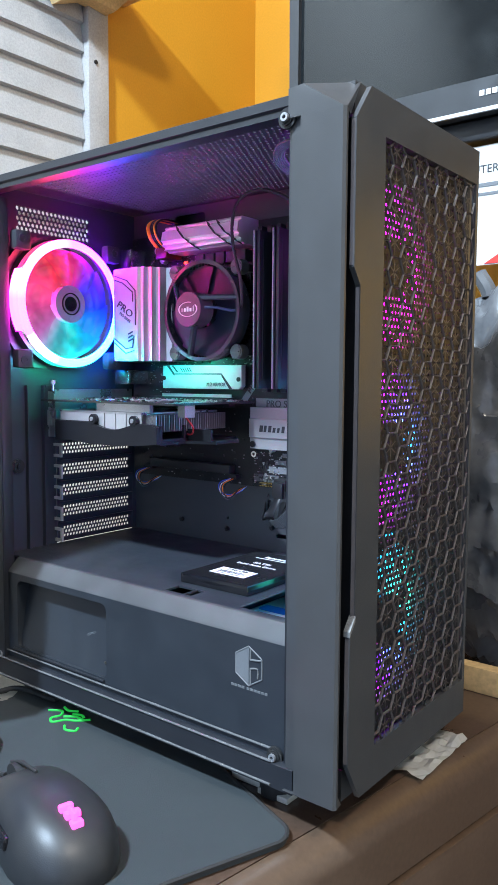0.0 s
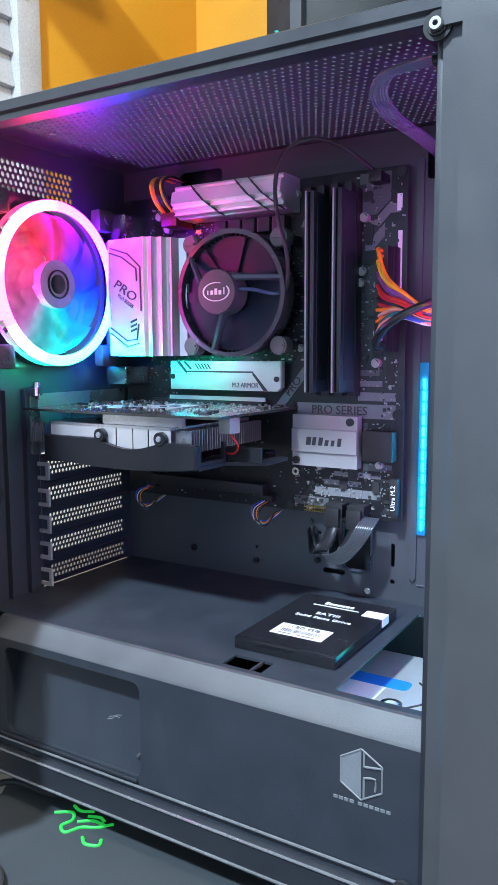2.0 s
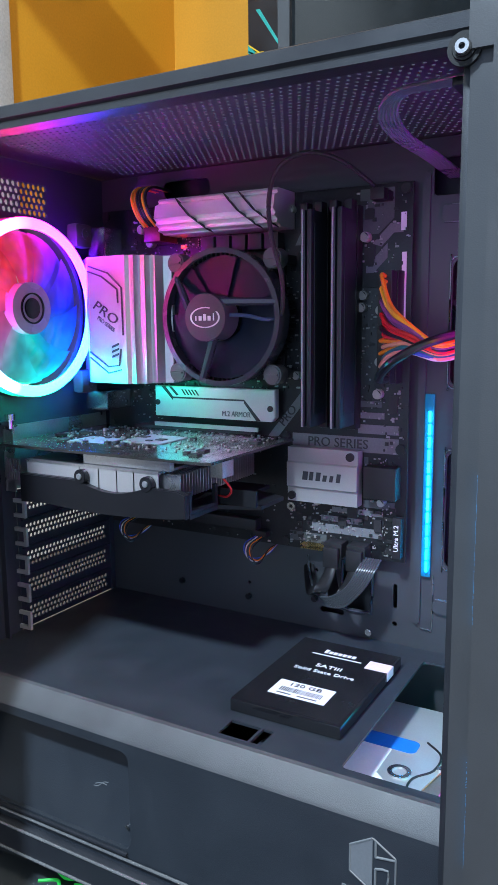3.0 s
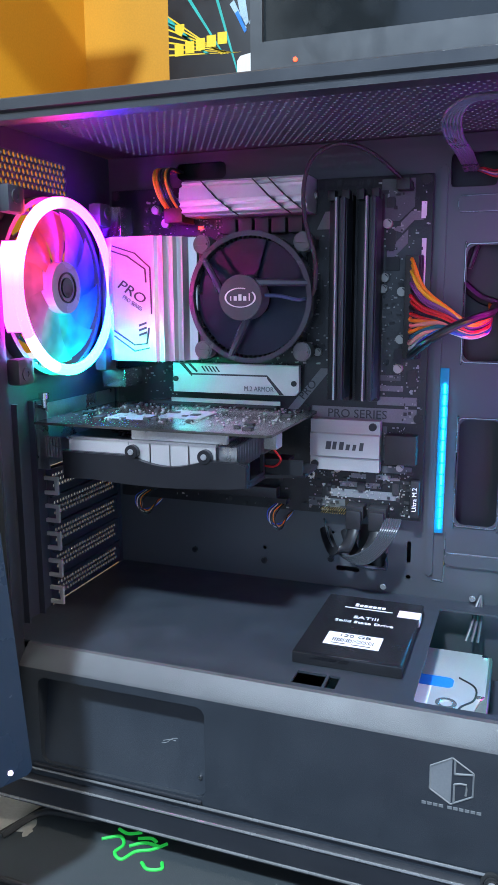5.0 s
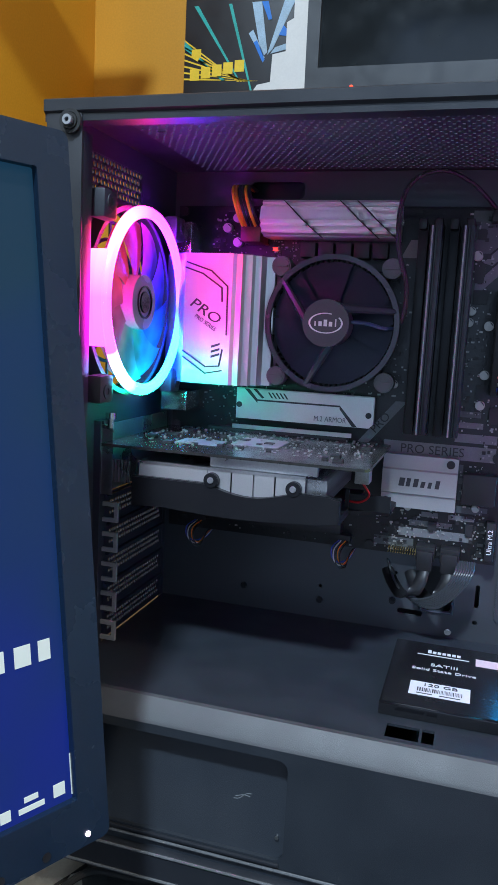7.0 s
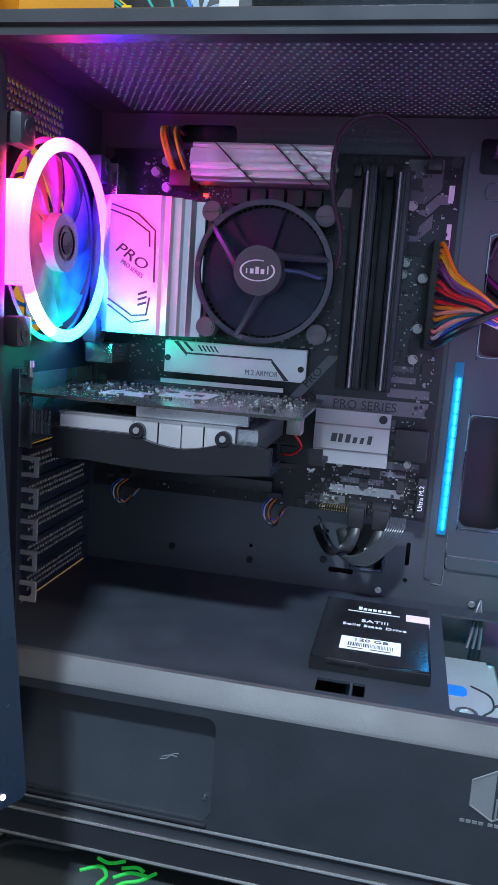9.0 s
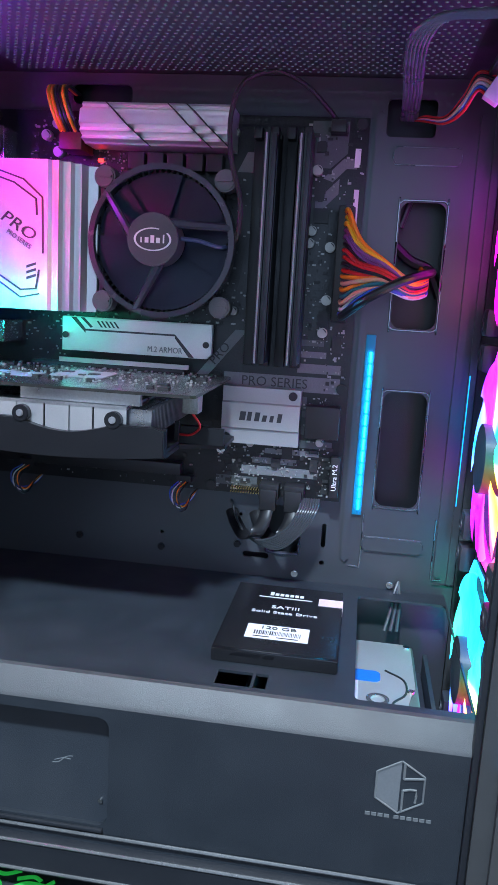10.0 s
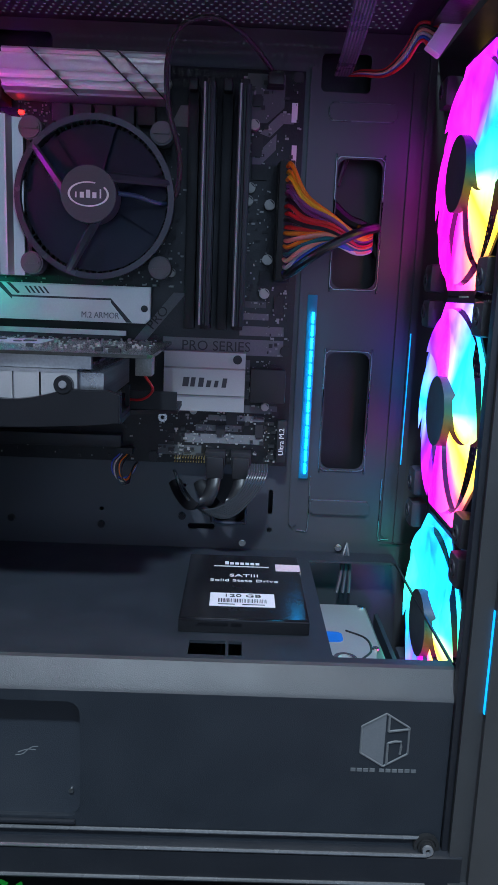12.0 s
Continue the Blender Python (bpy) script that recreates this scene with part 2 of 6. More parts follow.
def smooth_path(points, steps=8):
    pts = [Vector(p) for p in points]
    pts = [2 * pts[0] - pts[1], *pts, 2 * pts[-1] - pts[-2]]
    out = []
    for i in range(1, len(pts) - 2):
        a, b, c, d = pts[i - 1:i + 3]
        for s in range(steps):
            t = s / steps
            out.append(0.5 * (2 * b + (c - a) * t + (2 * a - 5 * b + 4 * c - d) * t * t + (3 * b - a - 3 * c + d) * t ** 3))
    return out + [pts[-2]]


def tube(bm, points, r, n=8, steps=8, flat=1.0, across=(0, 0, 1)):
    """A cable along a smooth path; flat > 1 widens it across the given way."""
    path = smooth_path(points, steps)
    loops = []
    for i, p in enumerate(path):
        d = (path[min(i + 1, len(path) - 1)] - path[max(i - 1, 0)]).normalized()
        a = Vector(across) - d * d.dot(Vector(across))
        if a.length < 1e-4:
            a = d.orthogonal()
        a.normalize()
        b = d.cross(a)
        loops.append([bm.verts.new(p + a * (r * flat * math.cos(2 * math.pi * k / n)) + b * (r * math.sin(2 * math.pi * k / n))) for k in range(n)])
    for p, q in zip(loops, loops[1:]):
        for k in range(n):
            bm.faces.new((p[k], p[(k + 1) % n], q[(k + 1) % n], q[k]))
    bm.faces.new(loops[0][::-1])
    bm.faces.new(loops[-1])
    return bm


def hull(bm, points):
    vs = [bm.verts.new(p) for p in points]
    bmesh.ops.convex_hull(bm, input=vs)
    return bm


def finish(bm, name, material, smooth=True):
    bmesh.ops.recalc_face_normals(bm, faces=bm.faces[:])
    me = bpy.data.meshes.new(name)
    bm.to_mesh(me)
    bm.free()
    for m in material if isinstance(material, (list, tuple)) else (material,):
        me.materials.append(m)
    if smooth:
        for p in me.polygons:
            p.use_smooth = True
        me.set_sharp_from_angle(angle=radians(32))
    return me


def part(name, bm, material, parent, label="", smooth=True):
    ob = new(name, finish(bm, name, material, smooth))
    ob.parent = parent
    if label:
        tagged(ob, label=label)
    return ob


def thing(name, label, category, group="", at=None):
    ob = new(name)
    ob.empty_display_size = 0.02
    if at is not None:
        ob.matrix_world = at
    return tagged(ob, label, category, group)


def solid(name, bm, material, label, category, group="", kind="", smooth=True):
    return tagged(new(name, finish(bm, name, material, smooth)), label, category, group, kind)


def lettering(name, words, size, m, material, parent, align="CENTER", depth=0.0002, stretch=1.0):
    """Raised letters; m puts their plane (x along the line, y up, z out of the surface)."""
    data = bpy.data.curves.new(name, "FONT")
    data.body, data.size, data.align_x, data.align_y, data.extrude = words, size, align, "CENTER", depth
    data.resolution_u = 3
    tmp = new(name + "_curve", data)
    me = bpy.data.meshes.new_from_object(tmp)
    bpy.data.objects.remove(tmp)
    me.transform(m @ Matrix.Diagonal((stretch, 1, 1, 1)))
    me.materials.clear()
    me.materials.append(material)
    ob = new(name, me)
    ob.parent = parent
    return ob


def frame_at(origin, xdir, ydir):
    x, y = Vector(xdir).normalized(), Vector(ydir).normalized()
    z = x.cross(y)
    m = Matrix((x, y, z)).transposed().to_4x4()
    m.translation = origin
    return m


FRONT = lambda x, y, z: frame_at((x, y, z), (1, 0, 0), (0, 0, 1))


# ---- the room ----
def room():
    solid("floor", boxes((-0.75, 2.3, -2.3, 1.3, -0.80, -0.75)), FLOOR, "grey cement shop floor", "floor", kind="structure")
    solid("ceiling", boxes((-0.75, 2.3, -2.3, 1.3, 2.00, 2.05)), PLASTER, "pale painted ceiling", "ceiling", kind="structure")
    solid("wall_north", boxes((-0.75, 0.45, 1.15, 1.27, -0.75, 2.0)), WALL, "ochre-orange painted plaster wall", "wall", kind="structure")
    # unseen wall end, made pale so no orange bounces onto the front bezel
    solid("wall_north_2", boxes((0.45, 2.3, 1.15, 1.27, -0.75, 2.0)), PLASTER, "unseen pale plaster wall", "wall", kind="structure")
    # unseen wall: dark to cut reflections, with an opening added for fill light
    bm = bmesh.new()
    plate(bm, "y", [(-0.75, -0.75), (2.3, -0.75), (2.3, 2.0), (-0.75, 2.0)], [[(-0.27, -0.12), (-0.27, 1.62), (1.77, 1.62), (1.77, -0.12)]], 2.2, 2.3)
    solid("wall_south", bm, SHADEWALL, "unseen dark wall with an opening added for fill light", "wall", kind="structure")
    solid("wall_east", boxes((2.2, 2.3, -2.2, 1.15, -0.75, 2.0)), PLASTER, "unseen pale plaster wall", "wall", kind="structure")
    bm = bmesh.new()
    plate(bm, "x", [(-2.2, -0.75), (0.64, -0.75), (0.64, 2.0), (-2.2, 2.0)], [[(-0.25, 0.30), (0.62, 0.30), (0.62, 1.02), (-0.25, 1.02)]], -0.72, -0.60)
    solid("wall_west", bm, PLASTER, "pale wall with a louvred opening", "wall", kind="structure")
    solid("wall_west_2", boxes((-0.72, -0.60, 0.64, 1.15, -0.75, 2.0)), WALL, "ochre-orange painted plaster wall", "wall", kind="structure")
    shut = tagged(thing("window_1", "whitewashed wooden louvre shutter with overlapping boards", "shutter"), kind="structure")
    for a in ((-0.27, -0.23, 0.28, 1.04), (0.617, 0.668, 0.28, 1.10)):
        part("window_frame", boxes((-0.63, -0.588, a[0], a[1], a[2], a[3]), bevel=0.003), LOUVRE, shut)
    part("window_frame", boxes((-0.63, -0.59, -0.23, 0.617, 0.28, 0.31), bevel=0.003), LOUVRE, shut)
    for i in range(14):
        z = 0.315 + i * 0.0545
        bm = bmesh.new()
        hull(bm, [(x, y, zz) for y in (-0.229, 0.616) for x, zz in ((-0.609, z), (-0.600, z + 0.002), (-0.610, z + 0.056), (-0.618, z + 0.054))])
        part("slat", bm, LOUVRE, shut)
    part("bolt", rod(bmesh.new(), "x", 0.634, 0.9, 0.004, -0.589, -0.5855, 12), DARK, shut, "dark bolt head")
    shelf = thing("wall_shelf", "raw pine shelf bracket with a sawn end high on the wall", "shelf")
    part("board", boxes((-0.6, -0.36, 0.44, 0.72, 1.035, 1.06), bevel=0.003), TIMBER, shelf)
    bm = bmesh.new()
    prism(bm, "x", [(0.50, 1.034), (0.70, 1.034), (0.66, 0.995), (0.60, 1.00), (0.54, 0.975)], -0.598, -0.56, 0.002)
    part("bracket", bm, TIMBER, shelf)
    for x, y in ((0.10, -1.12), (1.55, -0.35)):
        lamp = thing("ceiling_lamp", "round white ceiling lamp, switched on", "lamp", "ceiling lamps")
        part("housing", rod(bmesh.new(), "z", x, y, 0.16, 1.96, 1.998, 32), PLASTER, lamp)


def desk():
    d = thing("desk", "dark brown varnished desk with a rounded front edge", "desk")
    bm = bmesh.new()
    prism(bm, "y", [(-0.58, 0.006), (-0.58, -0.03), (0.3715, -0.03), (0.3715, 0.006)], -0.95, 0.62)
    part("desk_top", bm, DESK, d)
    arc = [(0.372 + 0.020 * math.sin(radians(a)), -0.0135 + 0.0190 * math.cos(radians(a))) for a in range(0, 91, 10)]
    bm = prism(bmesh.new(), "y", [(0.372, -0.045)] + arc + [(0.3925, -0.045)], -0.95, 0.62)
    part("rounded_edge", bm, DESKEDGE, d, "glossy olive-brown rounded edge strip")
    bm = boxes((-0.55, 0.396, -0.60, 0.93, -0.145, -0.0475), bevel=0.003)
    part("drawer_front", bm, DESKEDGE, d, "olive-brown drawer front with a thin shadow gap")
    for x in (-0.53, 0.34):
        for y in (-0.58, 0.86):
            part("leg", boxes((x, x + 0.05, y, y + 0.05, -0.75, -0.146), bevel=0.003), DESK, d)
    d.rotation_euler, d.location = (0, 0, radians(-9)), (-0.034, 0.0, 0.0)
    pad = thing("mouse_pad", "black cloth mouse pad with stitched edge and green emblem", "mouse pad")
    c, u, v = Vector((0.344, -0.011)), Vector((-0.936, 0.353)), Vector((-0.353, -0.936))
    m = Matrix(((u.x, v.x, 0, c.x), (u.y, v.y, 0, c.y), (0, 0, 1, 0), (0, 0, 0, 1)))
    bm = prism(bmesh.new(), "z", rounded(0, 0.31, 0, 0.26, 0.015, 8), 0.0065, 0.0108, 0.0008)
    bm.transform(m)
    part("cloth", bm, CLOTH, pad)
    pts = rounded(0.0, 0.31, 0.0, 0.26, 0.015, 8)
    pts = [m @ Vector((a, b, 0.0102)) for a, b in [(0.155, 0.0)] + pts + [(0.155, 0.0)]]
    part("stitched_edge", tube(bmesh.new(), pts, 0.0016, 6, 1), RUBBER, pad)
    mark = bmesh.new()
    for path in (((0.078, 0.004), (0.088, 0.010), (0.094, 0.004), (0.092, -0.004), (0.099, -0.008), (0.104, 0.001), (0.113, 0.006), (0.120, 0.014)),
                 ((0.084, 0.016), (0.092, 0.014), (0.100, 0.018)), ((0.100, 0.012), (0.108, 0.015), (0.113, 0.013)),
                 ((0.098, 0.004), (0.106, 0.010), (0.117, 0.010)), ((0.112, -0.006), (0.118, -0.010), (0.126, -0.007), (0.124, -0.002))):
        tube(mark, [(a, b, 0.0110) for a, b in path], 0.0012, 6, 5)
    part("printed_emblem", mark, GREEN, pad, "green printed emblem brightened by a faint glow")
    tiles = thing("foam_tile_sheet", "pale foam tiles with dark joints under the computer", "mat")
    for i in range(3):
        for j in range(4):
            x, y = 0.235 + 0.0275 * i, 0.030 - 0.0055 * i + 0.030 * j
            part("tile", boxes((x, x + 0.0255, y, y + 0.028, 0.0062, 0.0105), bevel=0.0008), PALE, tiles)


def mouse():
    ms = thing("computer_mouse", "matte black gaming mouse with a glowing pink emblem", "mouse")
    at = frame_at((0.222, -0.109, 0.0108), (-0.97, 0.24, 0), (-0.24, -0.97, 0)) @ Matrix.Diagonal((1.06, 1.06, 0.96, 1))
    bm = bmesh.new()
    bmesh.ops.create_uvsphere(bm, u_segments=40, v_segments=24, radius=1)
    for v in bm.verts:
        x, y, z = v.co
        w = 0.033 - 0.005 * math.exp(-((x - 0.1) / 0.35) ** 2)
        sx = math.copysign(abs(x) ** 0.8, x)
        top = 0.040 - 0.008 * (x + 0.25) ** 2 - (0.012 * x if x > 0 else 0.0)
        v.co = (sx * 0.062, math.copysign(abs(y) ** 0.8, y) * w, 0.002 + (max(z, 0) ** 0.75 * (top - 0.002) if z > 0 else max(z, -0.1) * 0.02))
    bm.transform(at)
    part("shell", bm, mat("soft_touch_black", (0.022, 0.023, 0.025), 0.42, 0.0, 0.1, 1500, 0.1), ms)
    bm = bmesh.new()
    ring(bm, "y", 0.036, 0.022, 0.0005, 0.010, -0.004, 0.004, 24)
    bm.transform(at)
    part("scroll_wheel", bm, RUBBER, ms)
    bm = bmesh.new()
    for r in ((-0.047, -0.042, -0.004, 0.003, 0.0265, 0.0335), (-0.0415, -0.037, -0.005, 0.004, 0.030, 0.0367), (-0.0365, -0.0325, -0.003, 0.005, 0.033, 0.0389), (-0.045, -0.034, -0.0012, 0.0012, 0.03, 0.0382)):
        box(bm, *r, bevel=0.001)
    bm.transform(at)
    part("emblem", bm, glow("pink_mouse_light", (1.0, 0.06, 0.55), 3.0), ms, "glowing pink emblem")
    bm = tube(bmesh.new(), [at @ Vector(p) for p in ((0.008, 0, 0.0385), (0.020, 0, 0.0368), (0.034, 0, 0.0335), (0.048, 0, 0.0275))], 0.0011, 8)
    part("button_gap", bm, RUBBER, ms)
    bm = boxes((-0.022, 0.03, 0.0265, 0.0315, 0.014, 0.022), bevel=0.002)
    bm.transform(at)
    part("side_button", bm, GLOSS, ms)
    bm = tube(bmesh.new(), [at @ Vector(p) for p in ((0.060, 0, 0.012), (0.09, 0.004, 0.006), (0.13, -0.02, 0.003), (0.19, -0.01, 0.003), (0.25, 0.03, 0.0015))], 0.0018, 8)
    part("cord", bm, RUBBER, ms)


# ---- the computer case ----
def computer_case():
    c = thing("computer_case", "black steel tower case with its side open and a honeycomb front", "computer case")
    # rear panel with vents, fan opening and slot opening
    bm = bmesh.new()
    holes = [circle(0.075, 0.36, 0.0555, 40), [(0.034, 0.424), (0.034, 0.446), (0.118, 0.446), (0.118, 0.424)], [(0.074, 0.131), (0.074, 0.279), (0.173, 0.279), (0.173, 0.131)]]
    plate(bm, "x", [(0.002, 0.03), (0.199, 0.03), (0.199, 0.459), (0.002, 0.459)], [h[::-1] for h in holes], 0.0, 0.0015)
    part("rear_panel", bm, INNER, c)
    bm = perforated(bmesh.new(), "x", 0.034, 0.118, 0.424, 0.446, 0.0046, 0.0019, 0.0, 0.0012)
    part("rear_vent", bm, INNER, c)
    bm = bmesh.new()
    for r in (0.016, 0.027, 0.038, 0.049):
        ring(bm, "x", 0.075, 0.36, r - 0.001, r + 0.001, 0.0, 0.0014, 40)
    box(bm, 0.0, 0.0012, 0.02, 0.13, 0.359, 0.361)
    box(bm, 0.0, 0.0012, 0.074, 0.076, 0.305, 0.415)
    part("fan_grille", bm, STEEL, c)
    for i in range(5):
        z0 = 0.1335 + i * 0.02032
        bm = perforated(bmesh.new(), "x", 0.082, 0.168, z0 + 0.0035, z0 + 0.0150, 0.0038, 0.00158, 0.0, 0.0012)
        for r in ((0.0, 0.0012, 0.075, 0.082, z0, z0 + 0.0203), (0.0, 0.0012, 0.168, 0.173, z0, z0 + 0.0203), (0, 0.0012, 0.082, 0.168, z0, z0 + 0.0035), (0, 0.0012, 0.082, 0.168, z0 + 0.0150, z0 + 0.0203)):
            box(bm, *r)
        box(bm, 0.0012, 0.0035, 0.078, 0.172, z0 + 0.0178, z0 + 0.0186)
        sl = part("slot_cover", bm, INNER, c, "perforated black slot cover")
        bm = boxes((0.0015, 0.010, 0.0715, 0.0735, z0 + 0.002, z0 + 0.0047), (0.0015, 0.010, 0.0715, 0.0735, z0 + 0.0125, z0 + 0.0152), (0.010, 0.0125, 0.0715, 0.0735, z0 + 0.002, z0 + 0.0152))
        part("tab", bm, TAB, sl, "bare steel retaining tab")
    # slot hood between the slots and the open side
    part("slot_hood", boxes((0.0015, 0.006, 0.058, 0.0595, 0.128, 0.285), (0.0015, 0.006, 0.040, 0.0415, 0.128, 0.285), (0.0015, 0.0075, 0.0595, 0.072, 0.283, 0.285)), INNER, c)
    part("thumb_screw", rod(rod(bmesh.new(), "z", 0.009, 0.066, 0.0035, 0.286, 0.290, 16), "z", 0.009, 0.066, 0.0018, 0.280, 0.2865, 10), CHROME, c)
    part("lock_knob", rod(rod(bmesh.new(), "x", 0.031, 0.211, 0.0065, 0.0015, 0.0045, 20, 0.001), "x", 0.031, 0.211, 0.0028, 0.0045, 0.006, 12), DARK, c, "round black lock knob")
    # frame round the open side
    part("rear_pillar", boxes((0.001, 0.022, 0.0, 0.0018, 0.03, 0.460), (0.0205, 0.022, 0.0018, 0.012, 0.03, 0.445), bevel=0.0006), STEEL, c)
    rail = [(0.0, 0.4608), (-0.0012, 0.4600), (-0.0012, 0.4545), (0.0005, 0.4530), (0.0005, 0.4495), (0.010, 0.4490), (0.010, 0.4502), (0.002, 0.4506), (0.002, 0.4593)]
    bm = prism(bmesh.new(), "x", rail + [(0.199, 0.4593), (0.199, 0.4608)], 0.0, 0.0262)
    prism(bm, "x", rail + [(0.026, 0.4593), (0.026, 0.4608)], 0.0262, 0.330)
    box(bm, 0.0262, 0.33, 0.172, 0.199, 0.4593, 0.4608)
    box(bm, 0.306, 0.33, 0.026, 0.172, 0.4593, 0.4608)
    part("top_rail", bm, STEEL, c)
    bm = perforated(bmesh.new(), "z", 0.0262, 0.306, 0.026, 0.172, 0.0050, 0.00100, 0.4608, 0.4593)
    part("top_vent", bm, TOPVENT, c, "perforated black top panel")
    part("front_pillar", boxes((0.3238, 0.3268, 0.0024, 0.0085, 0.031, 0.4488), bevel=0.0005), STEEL, c)
    bm = prism(bmesh.new(), "x", [(-0.001, 0.028), (-0.001, 0.044), (0.003, 0.046), (0.006, 0.046), (0.006, 0.0435), (0.002, 0.043), (0.002, 0.031), (0.006, 0.0295), (0.006, 0.028)], 0.002, 0.333)
    part("bottom_rail", bm, STEEL, c)
    part("floor_pan", boxes((0.0, 0.333, 0.006, 0.199, 0.028, 0.0295)), STEEL, c)
    part("far_side_panel", boxes((0.0, 0.333, 0.1975, 0.199, 0.03, 0.459)), STEEL, c)
    for x, z, w in ((0.016, 0.449, 0.0), (0.325, 0.447, 0.0), (0.3165, 0.0475, -0.0045), (0.016, 0.0475, -0.0045)):
        p = part("panel_post", ring(rod(bmesh.new(), "y", x, z, 0.0042, w - 0.0045, w + 0.004, 20, 0.001), "y", x, z, 0.0045, 0.0062, w + 0.0003, w + 0.0022, 24), RUBBER, c, "rubber-ringed panel post")
        part("stud", ring(bmesh.new(), "y", x, z, 0.0012, 0.0026, w + 0.004, w + 0.0055, 14), PUSHPIN, p)
    # thin pale tubes carry the highlights of the lower rails in their colour
    for y, z in ((-0.0010, 0.0455), (0.0035, 0.0515), (-0.0015, 0.0300)):
        part("rail_highlight", tube(bmesh.new(), [(0.004, y, z), (0.16, y, z), (0.316, y, z)], 0.0009, 8, 3), RAILHIGHLIGHT, c)
    for x, y in ((0.10, 0.022), (0.115, 0.022), (0.03, 0.022), (0.04, 0.06)):
        part("roof_screw", rod(bmesh.new(), "z", x, y, 0.0022, 0.4580, 0.4592, 10), CHROME, c)
    # motherboard tray with its openings
    holes = [rounded(0.275, 0.303, 0.309, 0.387, 0.006), rounded(0.275, 0.303, 0.191, 0.268, 0.006), rounded(0.262, 0.292, 0.425, 0.447, 0.003), rounded(0.188, 0.206, 0.146, 0.150, 0.0018), rounded(0.2415, 0.2445, 0.158, 0.175, 0.0014), circle(0.243, 0.147, 0.0018, 10),
             rounded(0.205, 0.226, 0.152, 0.185, 0.004), rounded(0.06, 0.10, 0.440, 0.452, 0.004), circle(0.184, 0.163, 0.0016, 10), circle(0.13, 0.158, 0.0014, 10), circle(0.185, 0.176, 0.0014, 10)]
    bm = bmesh.new()
    plate(bm, "y", [(0.0, 0.03), (0.332, 0.03), (0.332, 0.459), (0.0, 0.459)], [h[::-1] for h in holes], -0.1795, -0.178)
    tray = part("motherboard_tray", bm, TRAYPAINT, c)
    for h in (rounded(0.268, 0.309, 0.409, 0.419, 0.002), rounded(0.269, 0.309, 0.160, 0.169, 0.002)):
        part("embossed_panel", prism(bmesh.new(), "y", h, -0.178, -0.1760, 0.0009), TRAYPAINT, tray)
    for u0, u1, v0, v1 in ((0.2555, 0.2605, 0.150, 0.44), (0.318, 0.323, 0.145, 0.44), (0.327, 0.331, 0.14, 0.45)):
        part("embossed_rib", prism(bmesh.new(), "y", rounded(u0, u1, v0, v1, 0.0022), -0.178, -0.1762, 0.0009), TRAYPAINT, tray)
    bm = tube(bmesh.new(), [(0.205, 0.1775, 0.187), (0.204, 0.1775, 0.156), (0.207, 0.1775, 0.1515), (0.224, 0.1775, 0.1515), (0.2265, 0.1775, 0.154), (0.2265, 0.1775, 0.185)], 0.0012, 8, 5)
    part("opening_lip", bm, INNER, tray)
    for x, z in ((0.225, 0.138), (0.29, 0.137), (0.184, 0.155), (0.13, 0.1475), (0.07, 0.15)):
        # screws under the graphics card are black metal to put its shade in
        part("tray_screw", rod(bmesh.new(), "y", x, z, 0.0024, -0.1775, -0.1750, 12, 0.0006), CHROME if x > 0.2 else BLACKMETAL, tray)
    # paler beads round the openings and along the tray: edge highlights put into colour
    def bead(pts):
        part("highlight_bead", tube(bmesh.new(), [(u, 0.1776, v) for u, v in pts], 0.0006, 6, 3), HIGHLIGHTBEAD, tray)
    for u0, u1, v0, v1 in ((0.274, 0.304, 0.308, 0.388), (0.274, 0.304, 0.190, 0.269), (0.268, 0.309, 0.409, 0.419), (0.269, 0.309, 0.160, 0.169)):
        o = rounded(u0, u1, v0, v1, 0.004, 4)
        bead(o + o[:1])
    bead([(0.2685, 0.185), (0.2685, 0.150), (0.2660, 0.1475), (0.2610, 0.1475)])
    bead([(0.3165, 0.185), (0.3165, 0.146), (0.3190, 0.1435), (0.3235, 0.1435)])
    # glowing pieces put where the tray mirrors the front panel's light
    strip = thing("strip_reflection", "slim cyan glow standing in for a reflection on the tray beside the motherboard", "light strip")
    part("reflection_glow", boxes((0.2606, 0.2668, 0.1758, 0.1777, 0.184, 0.304), bevel=0.0006), REFLECTIONBASE, strip, "faint cyan glow of the reflection")
    for i in range(13):
        part("reflection_dash", boxes((0.2638, 0.2650, 0.1738, 0.1757, 0.1880 + 0.0082 * i, 0.1946 + 0.0082 * i)), REFLECTIONDASH[0 if i < 4 else 1 if i < 9 else 2], strip)
    part("edge_reflection", boxes((0.3276, 0.3280, 0.1752, 0.1778, 0.196, 0.282)), STRIP, strip, "thin glowing stand-in for a reflection on the tray edge")
    # shroud over the power supply
    deck_holes = [rounded(0.269, 0.3258, 0.0235, 0.160, 0.003), [(0.199, 0.022), (0.199, 0.037), (0.217, 0.037), (0.217, 0.022)], [(0.2185, 0.022), (0.2185, 0.037), (0.225, 0.037), (0.225, 0.022)]]
    bm = bmesh.new()
    plate(bm, "z", [(0.002, 0.018), (0.3262, 0.018), (0.3262, 0.0215), (0.3268, 0.0215), (0.3268, 0.1778), (0.002, 0.1778)], [h[::-1] for h in deck_holes], 0.1315, 0.133)
    shroud = part("power_supply_shroud", bm, DECK, c, "dark grey textured steel shroud")
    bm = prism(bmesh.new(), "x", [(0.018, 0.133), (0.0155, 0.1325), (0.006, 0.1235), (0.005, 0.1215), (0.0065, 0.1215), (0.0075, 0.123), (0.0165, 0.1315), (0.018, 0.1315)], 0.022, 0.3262)
